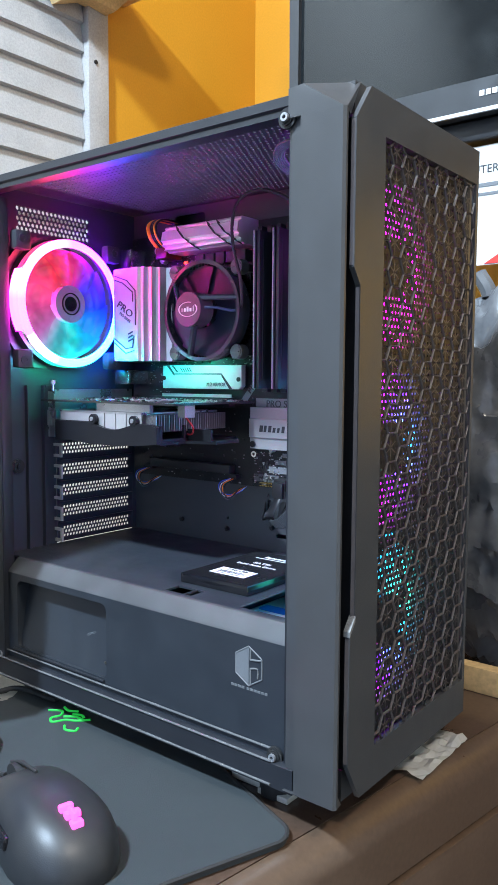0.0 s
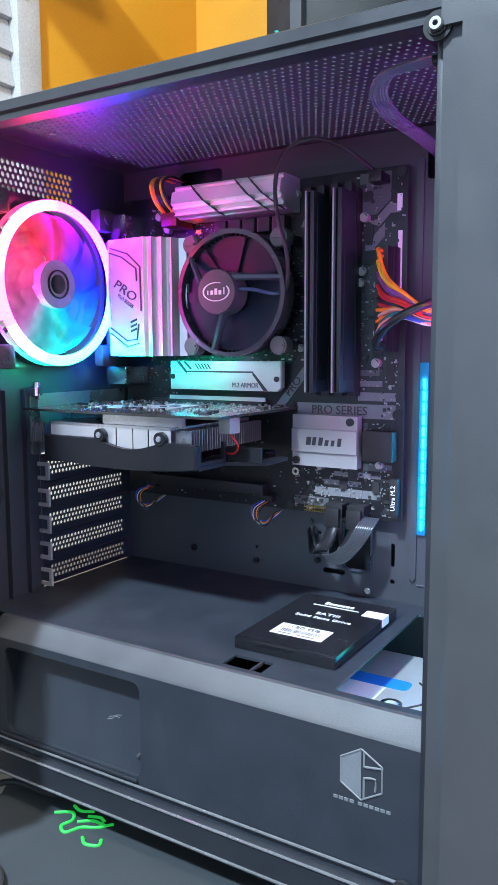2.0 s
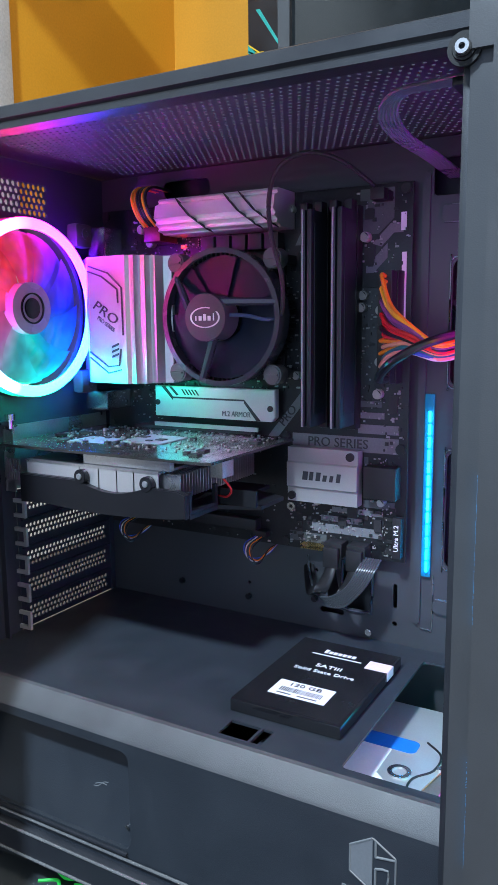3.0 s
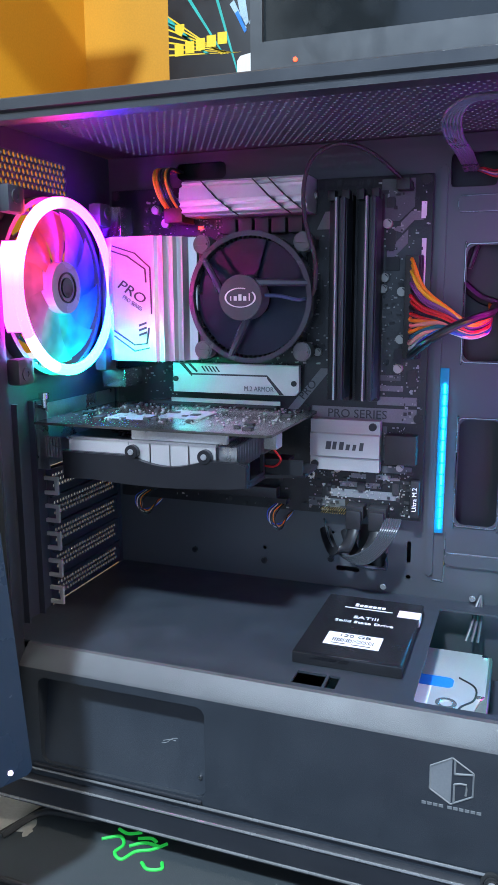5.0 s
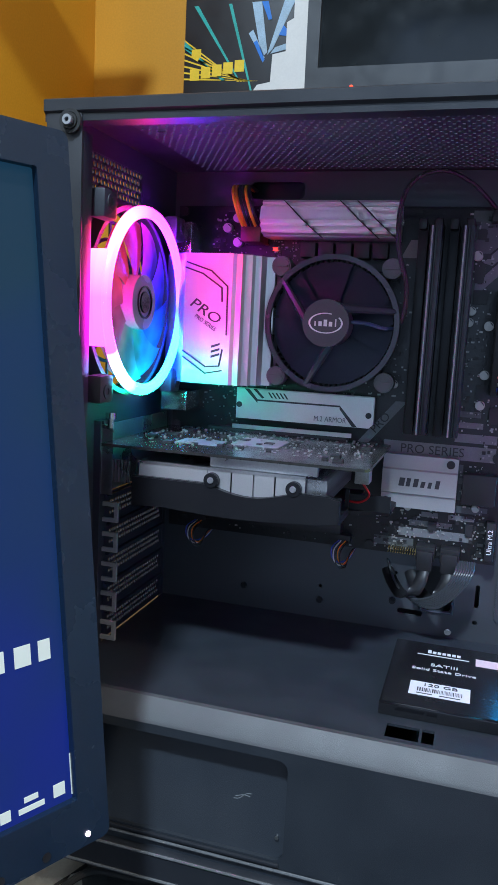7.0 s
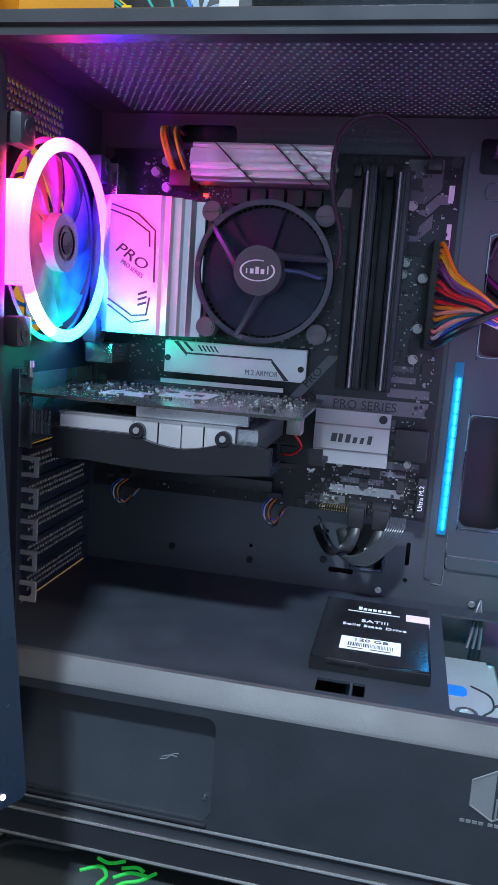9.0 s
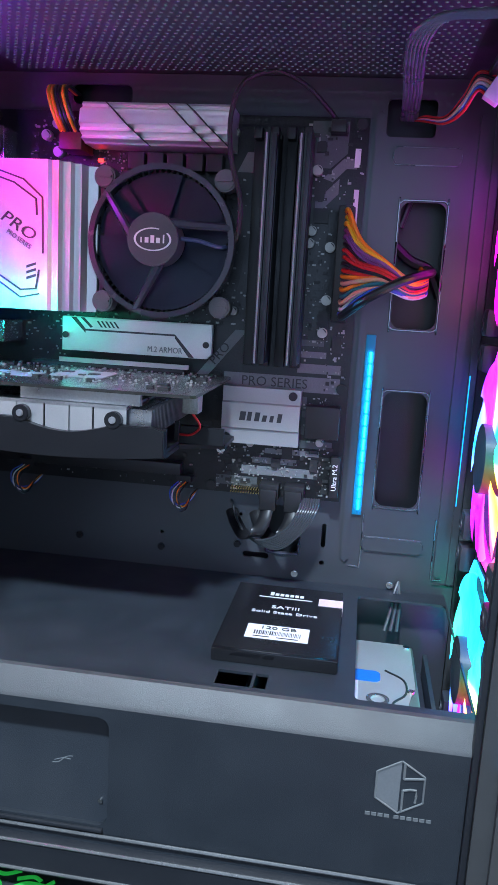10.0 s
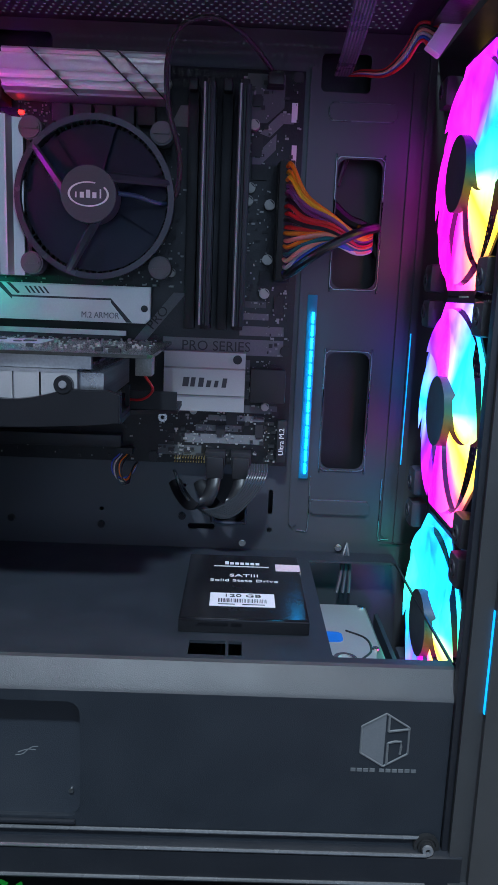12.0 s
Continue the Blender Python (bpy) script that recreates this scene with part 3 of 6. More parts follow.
    part("bevelled_edge", bm, EDGE, shroud, "bevelled shroud edge, its catch of light put into a lighter grey")
    bm = bmesh.new()
    plate(bm, "y", [(0.022, 0.046), (0.3236, 0.046), (0.3236, 0.1215), (0.022, 0.1215)], [rounded(0.035, 0.151, 0.0565, 0.116, 0.006)[::-1]], -0.0065, -0.005)
    part("front_plate", bm, DECK, shroud)
    part("recess_floor", hull(bmesh.new(), [(x, y, z) for x in (0.031, 0.155) for y, z in ((0.0190, 0.120), (0.0210, 0.120), (0.0070, 0.054), (0.0090, 0.054))]), DECK, shroud)
    for pts in (((0.120, 0.0845), (0.1245, 0.0860), (0.1285, 0.0858)), ((0.1225, 0.0838), (0.126, 0.0868), (0.1295, 0.0875)), ((0.119, 0.0832), (0.1215, 0.0835), (0.1235, 0.0846))):
        part("scuff", tube(bmesh.new(), [(u, 0.0069 + (v - 0.054) * 0.182, v) for u, v in pts], 0.00025, 6, 3), PRINT, shroud, "pale scratch")
    bm = bmesh.new()
    ro = rounded(0.035, 0.151, 0.0565, 0.116, 0.006)
    for k in range(len(ro)):
        a, b = ro[k], ro[(k + 1) % len(ro)]
        bm.faces.new([bm.verts.new(place("y", *p, w)) for p, w in ((a, -0.0066), (b, -0.0066), (b, -0.0072 - (b[1] - 0.054) * 0.182), (a, -0.0072 - (a[1] - 0.054) * 0.182))])
    part("recess_wall", bm, DECK, shroud)
    part("ledge", boxes((0.03, 0.149, 0.0028, 0.0048, 0.0535, 0.0555), bevel=0.0007), STEEL, shroud)
    part("plate_screw", rod(bmesh.new(), "y", 0.1462, 0.0678, 0.0012, -0.0098, -0.0080, 12), CHROME, shroud)
    # printed emblem: plain shapes, and bars for the line of writing
    em = bmesh.new()
    h6 = [(0.293 + 0.0128 * math.cos(radians(90 + 60 * k)), 0.1015 + 0.0135 * math.sin(radians(90 + 60 * k))) for k in range(6)]
    prism(em, "y", [h6[0], h6[1], h6[2], h6[3]], -0.005, -0.0047)
    part("emblem", em, GREYINK, shroud, "grey hexagonal emblem")
    for (a, b) in zip(h6, h6[1:] + h6[:1]):
        em = tube(bmesh.new(), [(a[0], 0.0048, a[1]), ((a[0] + b[0]) / 2, 0.0048, (a[1] + b[1]) / 2), (b[0], 0.0048, b[1])], 0.0005, 6, 2)
        part("emblem_line", em, PRINT, shroud)
    for path in (((0.2945, 0.114), (0.2945, 0.106)), ((0.2945, 0.100), (0.2945, 0.089)), ((0.2945, 0.100), (0.3005, 0.101), (0.3005, 0.0945)), ((0.2945, 0.106), (0.3045, 0.1075))):
        em = tube(bmesh.new(), [(p[0], 0.0048, p[1]) for p in (path if len(path) > 2 else (path[0], ((path[0][0] + path[1][0]) / 2, (path[0][1] + path[1][1]) / 2), path[1]))], 0.0006, 6, 2)
        part("emblem_line", em, PRINT, shroud)
    for i in range(10):
        x = 0.278 + 0.003 * i + (0.0015 if i > 3 else 0)
        part("emblem_bar", boxes((x, x + 0.0023, 0.0046, 0.005, 0.0850, 0.0866)), PRINT, shroud)
    for x, y in ((0.03, 0.03), (0.30, 0.03), (0.03, 0.17), (0.30, 0.17)):
        part("foot", rod(bmesh.new(), "z", x, y, 0.013, 0.0062, 0.028, 24, 0.002), RUBBER, c, "round black case foot")
    front_panel(c)
    return c


def front_panel(c):
    """The moulded front: a chamfered column, a dark groove, and a bezel that holds the honeycomb."""
    bm = bmesh.new()
    prof = [(0.327, 0.0), (0.336, 0.0), (0.336, -0.0038), (0.3650, -0.0038), (0.3665, -0.002), (0.3665, -0.0003), (0.3542, -0.0003), (0.3542, 0.014), (0.345, 0.014), (0.345, 0.006), (0.327, 0.006)]
    prism(bm, "z", prof, 0.031, 0.446)
    hull(bm, [(0.327, -0.0036, 0.446), (0.3650, -0.0036, 0.446), (0.3663, -0.001, 0.446), (0.327, 0.014, 0.446), (0.359, 0.014, 0.446), (0.327, -0.0036, 0.4630), (0.3370, -0.0030, 0.4640), (0.3600, 0.024, 0.4675), (0.327, 0.006, 0.4675), (0.3335, 0.006, 0.4675), (0.327, 0.024, 0.4675)])
    hull(bm, [(0.327, -0.0036, 0.031), (0.3650, -0.0036, 0.031), (0.3663, -0.001, 0.031), (0.359, 0.012, 0.031), (0.327, 0.014, 0.031), (0.335, 0.010, 0.024), (0.359, 0.016, 0.024), (0.335, 0.016, 0.024)])
    box(bm, 0.3335, 0.359, 0.019, 0.199, 0.4485, 0.4675)
    box(bm, 0.3335, 0.359, 0.016, 0.199, 0.026, 0.046)
    box(bm, 0.3335, 0.359, 0.185, 0.199, 0.046, 0.4485)
    part("column", bm, PLASTIC, c, "charcoal moulded front column with a chamfered corner")
    for z0, z1 in ((0.120, 0.170), (0.227, 0.290)):
        part("light_slit", boxes((0.3356, 0.33595, -0.0021, -0.0004, z0, z1)), STRIP, c, "thin glowing cyan slit")
    out = [(0.184, 0.030), (0.184, 0.4625), (0.021, 0.4625), (0.0045, 0.441), (0.0045, 0.357), (0.012, 0.347), (0.012, 0.146), (0.0065, 0.137), (0.0065, 0.056), (0.021, 0.030)]
    bm = bmesh.new()
    plate(bm, "x", out, [[(0.180, 0.057), (0.0395, 0.057), (0.0395, 0.438), (0.180, 0.438)]], 0.3655, 0.3690)
    part("bezel", bm, PLASTIC, c, "charcoal front bezel with stepped edge")
    lip = bmesh.new()
    pts = out[2:]
    for a, b in zip(pts, pts[1:]):
        if abs(a[0] - b[0]) < 1e-6:
            hull(lip, [(x, a[0] + dy, z) for z in (a[1] - 0.001, b[1] + 0.001) for x, dy in ((0.3662, -0.0008), (0.3662, 0.0002), (0.3688, 0.0002))])
    part("bezel_lip", lip, LIP, c, "lighter grey bevelled bezel lip")
    part("lip_tab", hull(bmesh.new(), [(x, y, z) for x in (0.3652, 0.3697) for y, z in ((0.0118, 0.1455), (0.0055, 0.137), (0.0055, 0.1405), (0.0118, 0.149))]), CERAMIC, c, "pale tab at the end of the lip")
    part("groove_floor", boxes((0.3455, 0.3650, 0.0145, 0.0165, 0.048, 0.445), (0.3546, 0.3553, 0.0000, 0.0144, 0.032, 0.445)), DARK, c)
    # honeycomb: pointed cells with a raised rim and a star of thin ribs deeper in
    bm = bmesh.new()
    pu, pv = 0.01605, 0.01853
    for i in range(10):
        for j in range(23):
            cu, cv = 0.0415 + pu * i, 0.054 + pv * (j + (0.5 if i % 2 else 0.0))
            if cu > 0.190 or cv > 0.448:
                continue
            loops = []
            for rr, w in ((0.01070, 0.3680), (0.01045, 0.3685), (0.01012, 0.3680), (0.00998, 0.3671)):
                lp = []
                for k in range(6):
                    a = radians(60 * k)
                    y = min(max(cu + rr * math.cos(a), 0.0394), 0.1801)
                    z = min(max(cv + rr * math.sin(a), 0.0569), 0.4381)
                    lp.append(bm.verts.new((w, y, z)))
                loops.append(lp)
            for p, q in zip(loops, loops[1:]):
                for k in range(6):
                    bm.faces.new((p[k], p[(k + 1) % 6], q[(k + 1) % 6], q[k]))
            if 0.044 < cu < 0.176 and 0.062 < cv < 0.434:
                for k in range(6):
                    a = radians(60 * k + 30)
                    d, n = Vector((0, math.cos(a), math.sin(a))), Vector((0, -math.sin(a), math.cos(a)))
                    o = Vector((0.3668, cu, cv))
                    q = [o - n * 0.0006, o + n * 0.0006, o + d * 0.0078 + n * 0.0003, o + d * 0.0078 - n * 0.0003]
                    bm.faces.new([bm.verts.new(v) for v in q])
    filt = perforated(bmesh.new(), "x", 0.0395, 0.180, 0.057, 0.438, 0.0044, 0.00105, 0.3638, 0.3640)
    part("filter_sheet", filt, DARK, c, "finely perforated dark filter sheet", smooth=False)
    part("honeycomb_grille", bm, LIP, c, "charcoal plastic honeycomb grille", smooth=False)


# ---- fans ----
def ring_fan(name, label, at, ring_mat, rotor_mat, group, lit_ring=True, blades=9):
    """A 120 mm fan; its axis is local z, the lit face looks to +z."""
    f = thing(name, label, "fan", group, at)
    bm = bmesh.new()
    n = 48
    outer = [(max(min(0.0655 * math.cos(2 * math.pi * k / n + math.pi / n), 0.059), -0.059), max(min(0.0655 * math.sin(2 * math.pi * k / n + math.pi / n), 0.059), -0.059)) for k in range(n)]
    plate(bm, "z", outer, [circle(0, 0, 0.0555, n)[::-1]], -0.0125, -0.009)
    ring(bm, "z", 0, 0, 0.0555, 0.0585, -0.0125, 0.000, n)
    part("frame", bm, FANFRAME if lit_ring else INTAKE, f)
    for sx in (-1, 1):
        for sy in (-1, 1):
            p = part("corner_pad", ring(boxes((min(sx * 0.043, sx * 0.0595), max(sx * 0.043, sx * 0.0595), min(sy * 0.043, sy * 0.0595), max(sy * 0.043, sy * 0.0595), 0.0005, 0.0105), bevel=0.003), "z", sx * 0.0525, sy * 0.0525, 0.002, 0.0042, 0.0085, 0.0112, 16), FANFRAME, f)
    if lit_ring:
        bm = bmesh.new()
        prof = [(0.0508, 0.0100), (0.0520, 0.0118), (0.0545, 0.0126), (0.0568, 0.0118), (0.0580, 0.0098), (0.0580, 0.0080), (0.0520, 0.0080)]
        loops = [[bm.verts.new((r * math.cos(2 * math.pi * k / 72), r * math.sin(2 * math.pi * k / 72), z)) for k in range(72)] for r, z in prof]
        for p, q in zip(loops, loops[1:] + loops[:1]):
            for k in range(72):
                bm.faces.new((p[k], p[(k + 1) % 72], q[(k + 1) % 72], q[k]))
        lit = part("light_ring", bm, ring_mat, f, "glowing frosted light ring")
        for a in (180,):
            bm = bmesh.new()
            arc = []
            for k in range(-10, 11):
                b = radians(a + 2.7 * k)
                arc.append([bm.verts.new((r * math.cos(b), r * math.sin(b), z)) for r, z in ((0.0581, -0.001), (0.0598, -0.001), (0.0598, 0.0095), (0.0581, 0.0095))])
            for p, q in zip(arc, arc[1:]):
                for k in range(4):
                    bm.faces.new((p[k], p[(k + 1) % 4], q[(k + 1) % 4], q[k]))
            bm.faces.new(arc[0][::-1])
            bm.faces.new(arc[-1])
            part("light_band", bm, ring_mat, lit)
    else:
        bm = bmesh.new()
        plate(bm, "z", circle(0, 0, 0.0630, 8, math.pi / 8), [circle(0, 0, 0.0560, 48)[::-1]], 0.0005, 0.0050)
        part("diffuser_ring", bm, ring_mat, f, "lit translucent eight-sided ring")
        bm = bmesh.new()
        plate(bm, "z", circle(0, 0, 0.0660, 8, math.pi / 8), [circle(0, 0, 0.0632, 8, math.pi / 8)[::-1]], 0.0005, 0.0040)
        part("guard_ring", bm, DARK, f)
    r0, r1 = 0.0125, (0.0500 if lit_ring else 0.0552)
    rotor = part("rotor", rod(bmesh.new(), "z", 0, 0, r0 + (0.0045 if lit_ring else 0.0065), -0.010, 0.0080 if lit_ring else 0.0125, 40, 0.003 if lit_ring else 0.001), HUB if lit_ring else FANFRAME, f)
    if not lit_ring:
        r0 = 0.0165
    for b in range(blades):
        bm = bmesh.new()
        a0 = 2 * math.pi * b / blades
        grid = []
        for i in range(9):
            r = r0 + (r1 - r0) * i / 8
            row = []
            for j in range(7):
                t = j / 6
                a = a0 + (t - 0.5) * ((7.6 if lit_ring else 6.26) / blades) + 0.35 * (i / 8) ** 1.5
                row.append(bm.verts.new((r * math.cos(a), r * math.sin(a), (-0.002 if lit_ring else 0.0055) + (0.0035 if lit_ring else 0.0026) * t + 0.001 * math.sin(3 * t))))
            grid.append(row)
        for p, q in zip(grid, grid[1:]):
            for j in range(6):
                bm.faces.new((p[j], p[j + 1], q[j + 1], q[j]))
        bmesh.ops.solidify(bm, geom=bm.faces[:], thickness=0.0009)
        part("blade", bm, rotor_mat, rotor)
    if lit_ring:
        part("hub_badge", ring(rod(bmesh.new(), "z", 0, 0, 0.0068, 0.0081, 0.0090, 32, 0.0005), "z", 0, 0, 0.0092, 0.0102, 0.0081, 0.0092, 32), GLOSS, rotor, "dark glossy round badge")
    for k in range(4):
        a = math.pi / 4 + k * math.pi / 2
        part("strut", tube(bmesh.new(), [(0.018 * math.cos(a), 0.018 * math.sin(a), -0.011), (0.037 * math.cos(a), 0.037 * math.sin(a), -0.011), (0.056 * math.cos(a), 0.056 * math.sin(a), -0.011)], 0.0018, 6, 2), DARK, f)
    return f


def fans():
    warm = [(0.0, (0.30, 0.0036, 0.16)), (0.09, (0.26, 0.0036, 0.28)), (0.15, (0.03, 0.16, 0.34)), (0.20, (0.0036, 0.34, 0.16)), (0.27, (0.0036, 0.40, 0.16)), (0.33, (0.0036, 0.24, 0.50)), (0.39, (0.0036, 0.05, 1.0)), (0.49, (0.0036, 0.006, 1.0)), (0.56, (0.03, 0.0036, 0.80)), (0.65, (0.16, 0.0036, 0.50)), (0.75, (0.26, 0.0036, 0.10)), (0.86, (0.28, 0.014, 0.02)), (1.0, (0.30, 0.0036, 0.16))]
    rotor = [(0.0, (0.75, 0.06, 0.26)), (0.12, (0.45, 0.12, 0.40)), (0.20, (0.05, 0.50, 0.60)), (0.30, (0.0, 0.62, 0.62)), (0.38, (0.0, 0.24, 0.70)), (0.50, (0.004, 0.03, 0.55)), (0.62, (0.06, 0.02, 0.60)), (0.70, (0.65, 0.02, 0.10)), (0.82, (0.85, 0.03, 0.06)), (1.0, (0.75, 0.06, 0.26))]
    ring_fan("case_fan", "round case fan with a rainbow light ring on the rear panel", frame_at((0.0175, 0.075, 0.36), (0, 1, 0), (0, 0, 1)), wheel_glow("rear_ring_light", warm, 130.0), wheel_glow("rear_rotor_light", rotor, 0.80, 0.06, 0.40, 0.010), "case fans")
    magenta, orchid, violet, salmon, lemon, mint, azure = (0.85, 0.004, 0.62), (0.60, 0.010, 0.90), (0.18, 0.010, 0.95), (0.95, 0.07, 0.18), (0.80, 0.52, 0.02), (0.03, 0.75, 0.40), (0.006, 0.32, 0.90)
    wheels = (((0.0, magenta), (0.18, magenta), (0.30, salmon), (0.41, lemon), (0.49, mint), (0.56, azure), (0.64, violet), (0.75, orchid), (1.0, magenta)),
              ((0.0, azure), (0.10, violet), (0.24, magenta), (0.36, salmon), (0.44, lemon), (0.52, mint), (0.64, azure), (0.78, orchid), (0.88, violet), (1.0, azure)),
              ((0.0, mint), (0.08, azure), (0.18, violet), (0.28, magenta), (0.38, salmon), (0.47, lemon), (0.54, mint), (0.62, azure), (0.80, azure), (1.0, mint)))
    for z, stops in zip((0.3675, 0.2445, 0.1215), wheels):
        rotor_m = wheel_glow("front_rotor_light", stops, 5.5, 0.04, 0.55)
        ring_fan("case_fan", "dark-framed intake fan with translucent blades lit in rainbow colours", frame_at((0.3385, 0.0935, z), (0, -1, 0), (0, 0, 1)), rotor_m, rotor_m, "case fans", lit_ring=False, blades=7)


# ---- things inside the case ----
def motherboard():
    b = thing("motherboard", "black micro-tower motherboard with grey printed stripes on the tray", "motherboard")
    part("circuit_board", boxes((0.008, 0.252, 0.170, 0.1716, 0.193, 0.434), bevel=0.0004), PCB, b)
    yb = -0.170
    for x, z in ((0.012, 0.43), (0.165, 0.43), (0.2475, 0.43), (0.012, 0.272), (0.1655, 0.2715), (0.2475, 0.268), (0.165, 0.197)):
        part("board_screw", rod(bmesh.new(), "y", x, z, 0.0035, yb, yb + 0.0015, 16, 0.0005), DARK, b)
    # printed grey fields
    for o in ([(0.170, 0.2645), (0.246, 0.2645), (0.246, 0.2745), (0.170, 0.2745)], [(0.222, 0.375), (0.236, 0.389), (0.236, 0.398), (0.226, 0.388), (0.222, 0.392)],
              [(0.226, 0.398), (0.238, 0.410), (0.246, 0.410), (0.246, 0.404), (0.240, 0.404), (0.232, 0.396)], [(0.150, 0.270), (0.158, 0.270), (0.184, 0.302), (0.176, 0.302)], [(0.172, 0.400), (0.183, 0.400), (0.183, 0.412), (0.178, 0.412)],
              [(0.223, 0.248), (0.246, 0.248), (0.246, 0.252), (0.223, 0.252)], [(0.200, 0.222), (0.236, 0.222), (0.236, 0.2255), (0.200, 0.2255)], [(0.185, 0.207), (0.236, 0.207), (0.236, 0.213), (0.185, 0.213)],
              [(0.192, 0.215), (0.222, 0.215), (0.222, 0.219), (0.192, 0.219)], [(0.218, 0.277), (0.246, 0.277), (0.246, 0.283), (0.218, 0.283)], [(0.218, 0.287), (0.236, 0.287), (0.236, 0.291), (0.218, 0.291)]):
        part("printed_stripe", prism(bmesh.new(), "y", o, yb, yb + 0.0002), PRINT, b)
    for o in ([(0.2175, 0.404), (0.2300, 0.404), (0.2400, 0.413), (0.2400, 0.4315), (0.2175, 0.4315)], [(0.2225, 0.2275), (0.2440, 0.2275), (0.2440, 0.2325), (0.2225, 0.2325)], [(0.2225, 0.2365), (0.2255, 0.2365), (0.2255, 0.2615), (0.2225, 0.2615)], [(0.1680, 0.1985), (0.1960, 0.1985), (0.1960, 0.2050), (0.1680, 0.2050)], [(0.1720, 0.2275), (0.2000, 0.2275), (0.2000, 0.2290), (0.1720, 0.2290)], [(0.2175, 0.2945), (0.2340, 0.2945), (0.2340, 0.2985), (0.2175, 0.2985)]):
        part("printed_field", prism(bmesh.new(), "y", o, yb, yb + 0.00012), FIELD, b)
    lettering("lettering", "PRO SERIES", 0.0088, FRONT(0.2035, 0.1695, 0.2695), DARKINK, b, stretch=1.0)
    lettering("lettering", "PRO", 0.0085, frame_at((0.1665, 0.1695, 0.286), (0.63, 0, 0.77), (-0.77, 0, 0.63)), DARKINK, b)
    # memory slots
    for i, x in enumerate((0.1865, 0.1965, 0.2065, 0.2165)):
        s = part("memory_slot", boxes((x - 0.0032, x + 0.0032, 0.1605, 0.1699, 0.2805, 0.4215), bevel=0.0006), DARK, b)
        part("latch", boxes((x - 0.0025, x + 0.0025, 0.152, 0.1604, 0.417, 0.424), bevel=0.0008), DARK, s)
    # choke row, sockets, chips, capacitors
    for i in range(5):
        x = 0.1035 + i * 0.0125
        part("choke", boxes((x, x + 0.0105, 0.160, 0.1699, 0.398, 0.4085), bevel=0.0008), CHIP, b, "dark square choke")
    for i in range(3):
        z = 0.325 + i * 0.0125
        part("choke", boxes((0.0935, 0.1005, 0.161, 0.1699, z, z + 0.0105), bevel=0.0008), CHIP, b, "dark square choke")
    part("processor_socket", boxes((0.100, 0.166, 0.166, 0.1699, 0.318, 0.390), bevel=0.001), BLACKMETAL, b)
    power = part("power_socket", boxes((0.2375, 0.2475, 0.158, 0.1699, 0.311, 0.3805), bevel=0.0006), DARK, b, "black main power socket")
    part("usb_socket", boxes((0.226, 0.248, 0.159, 0.1699, 0.236, 0.257), bevel=0.0008), DARK, b)
    for x in (0.199, 0.2155):
        s = part("sata_socket", boxes((x, x + 0.013, 0.158, 0.1699, 0.1935, 0.2035), bevel=0.0006), DARK, b)
        part("latch", boxes((x + 0.003, x + 0.010, 0.1565, 0.1579, 0.197, 0.2005)), CHROME, s)
    part("slot_m2", boxes((0.2445, 0.2505, 0.164, 0.1699, 0.197, 0.224), bevel=0.0005), DARK, b)
    lettering("lettering", "Ultra M.2", 0.0046, frame_at((0.2475, 0.1637, 0.2105), (0, 0, 1), (-1, 0, 0)), WHITE, b)
    part("expansion_slot", boxes((0.040, 0.145, 0.161, 0.1699, 0.2655, 0.2745), bevel=0.0006), DARK, b)
    part("slot_edge", boxes((0.060, 0.148, 0.1595, 0.1609, 0.2745, 0.2775)), SILVER, b, "bright steel slot edge")
    part("expansion_slot", boxes((0.040, 0.145, 0.161, 0.1699, 0.2035, 0.2115), bevel=0.0006), DARK, b)
    part("expansion_slot", boxes((0.040, 0.075, 0.161, 0.1699, 0.2245, 0.2325), bevel=0.0006), DARK, b)
    part("fan_socket", boxes((0.229, 0.239, 0.162, 0.1699, 0.423, 0.4285)), DARK, b)
    for q in ((0.010, 0.030, 0.142, 0.1699, 0.286, 0.300), (0.010, 0.026, 0.150, 0.1699, 0.398, 0.420)):
        part("rear_socket_block", boxes(q, bevel=0.0008), CHROME, b, "bare steel rear socket")
    for x, z, r in ((0.2225, 0.402, .0032), (0.2215, 0.366, .0030), (0.2205, 0.3585, .0030), (0.2335, 0.3565, .0032), (0.2335, 0.324, .0032), (0.2325, 0.3035, .0032), (0.2285, 0.243, .003), (0.0555, 0.408, .0033), (0.064, 0.413, .0033), (0.0475, 0.418, .0033), (0.0545, 0.425, .003), (0.178, 0.2345, .0026), (0.170, 0.423, .0028), (0.1745, 0.314, .0028), (0.092, 0.424, .0028), (0.236, 0.2325, .0026), (0.1905, 0.2285, .0024)):
        cap = part("capacitor", rod(bmesh.new(), "y", x, z, r, yb, yb + 0.0055, 16, 0.0006), CAN, b)
        part("polarity_mark", prism(bmesh.new(), "y", circle(x, z, r * 0.85, 16)[:5], yb + 0.0056, yb + 0.0058), DARKINK, cap)
    rnd = random.Random(7)
    chips, pale = bmesh.new(), bmesh.new()
    zones = ((0.216, 0.234, 0.285, 0.43, 90), (0.236, 0.250, 0.385, 0.43, 14), (0.168, 0.245, 0.196, 0.228, 150), (0.224, 0.244, 0.228, 0.262, 34), (0.234, 0.250, 0.258, 0.308, 34), (0.036, 0.090, 0.398, 0.432, 60), (0.03, 0.165, 0.303, 0.318, 60), (0.02, 0.165, 0.194, 0.262, 60), (0.165, 0.182, 0.305, 0.40, 40), (0.03, 0.062, 0.276, 0.305, 26), (0.08, 0.10, 0.385, 0.412, 46))
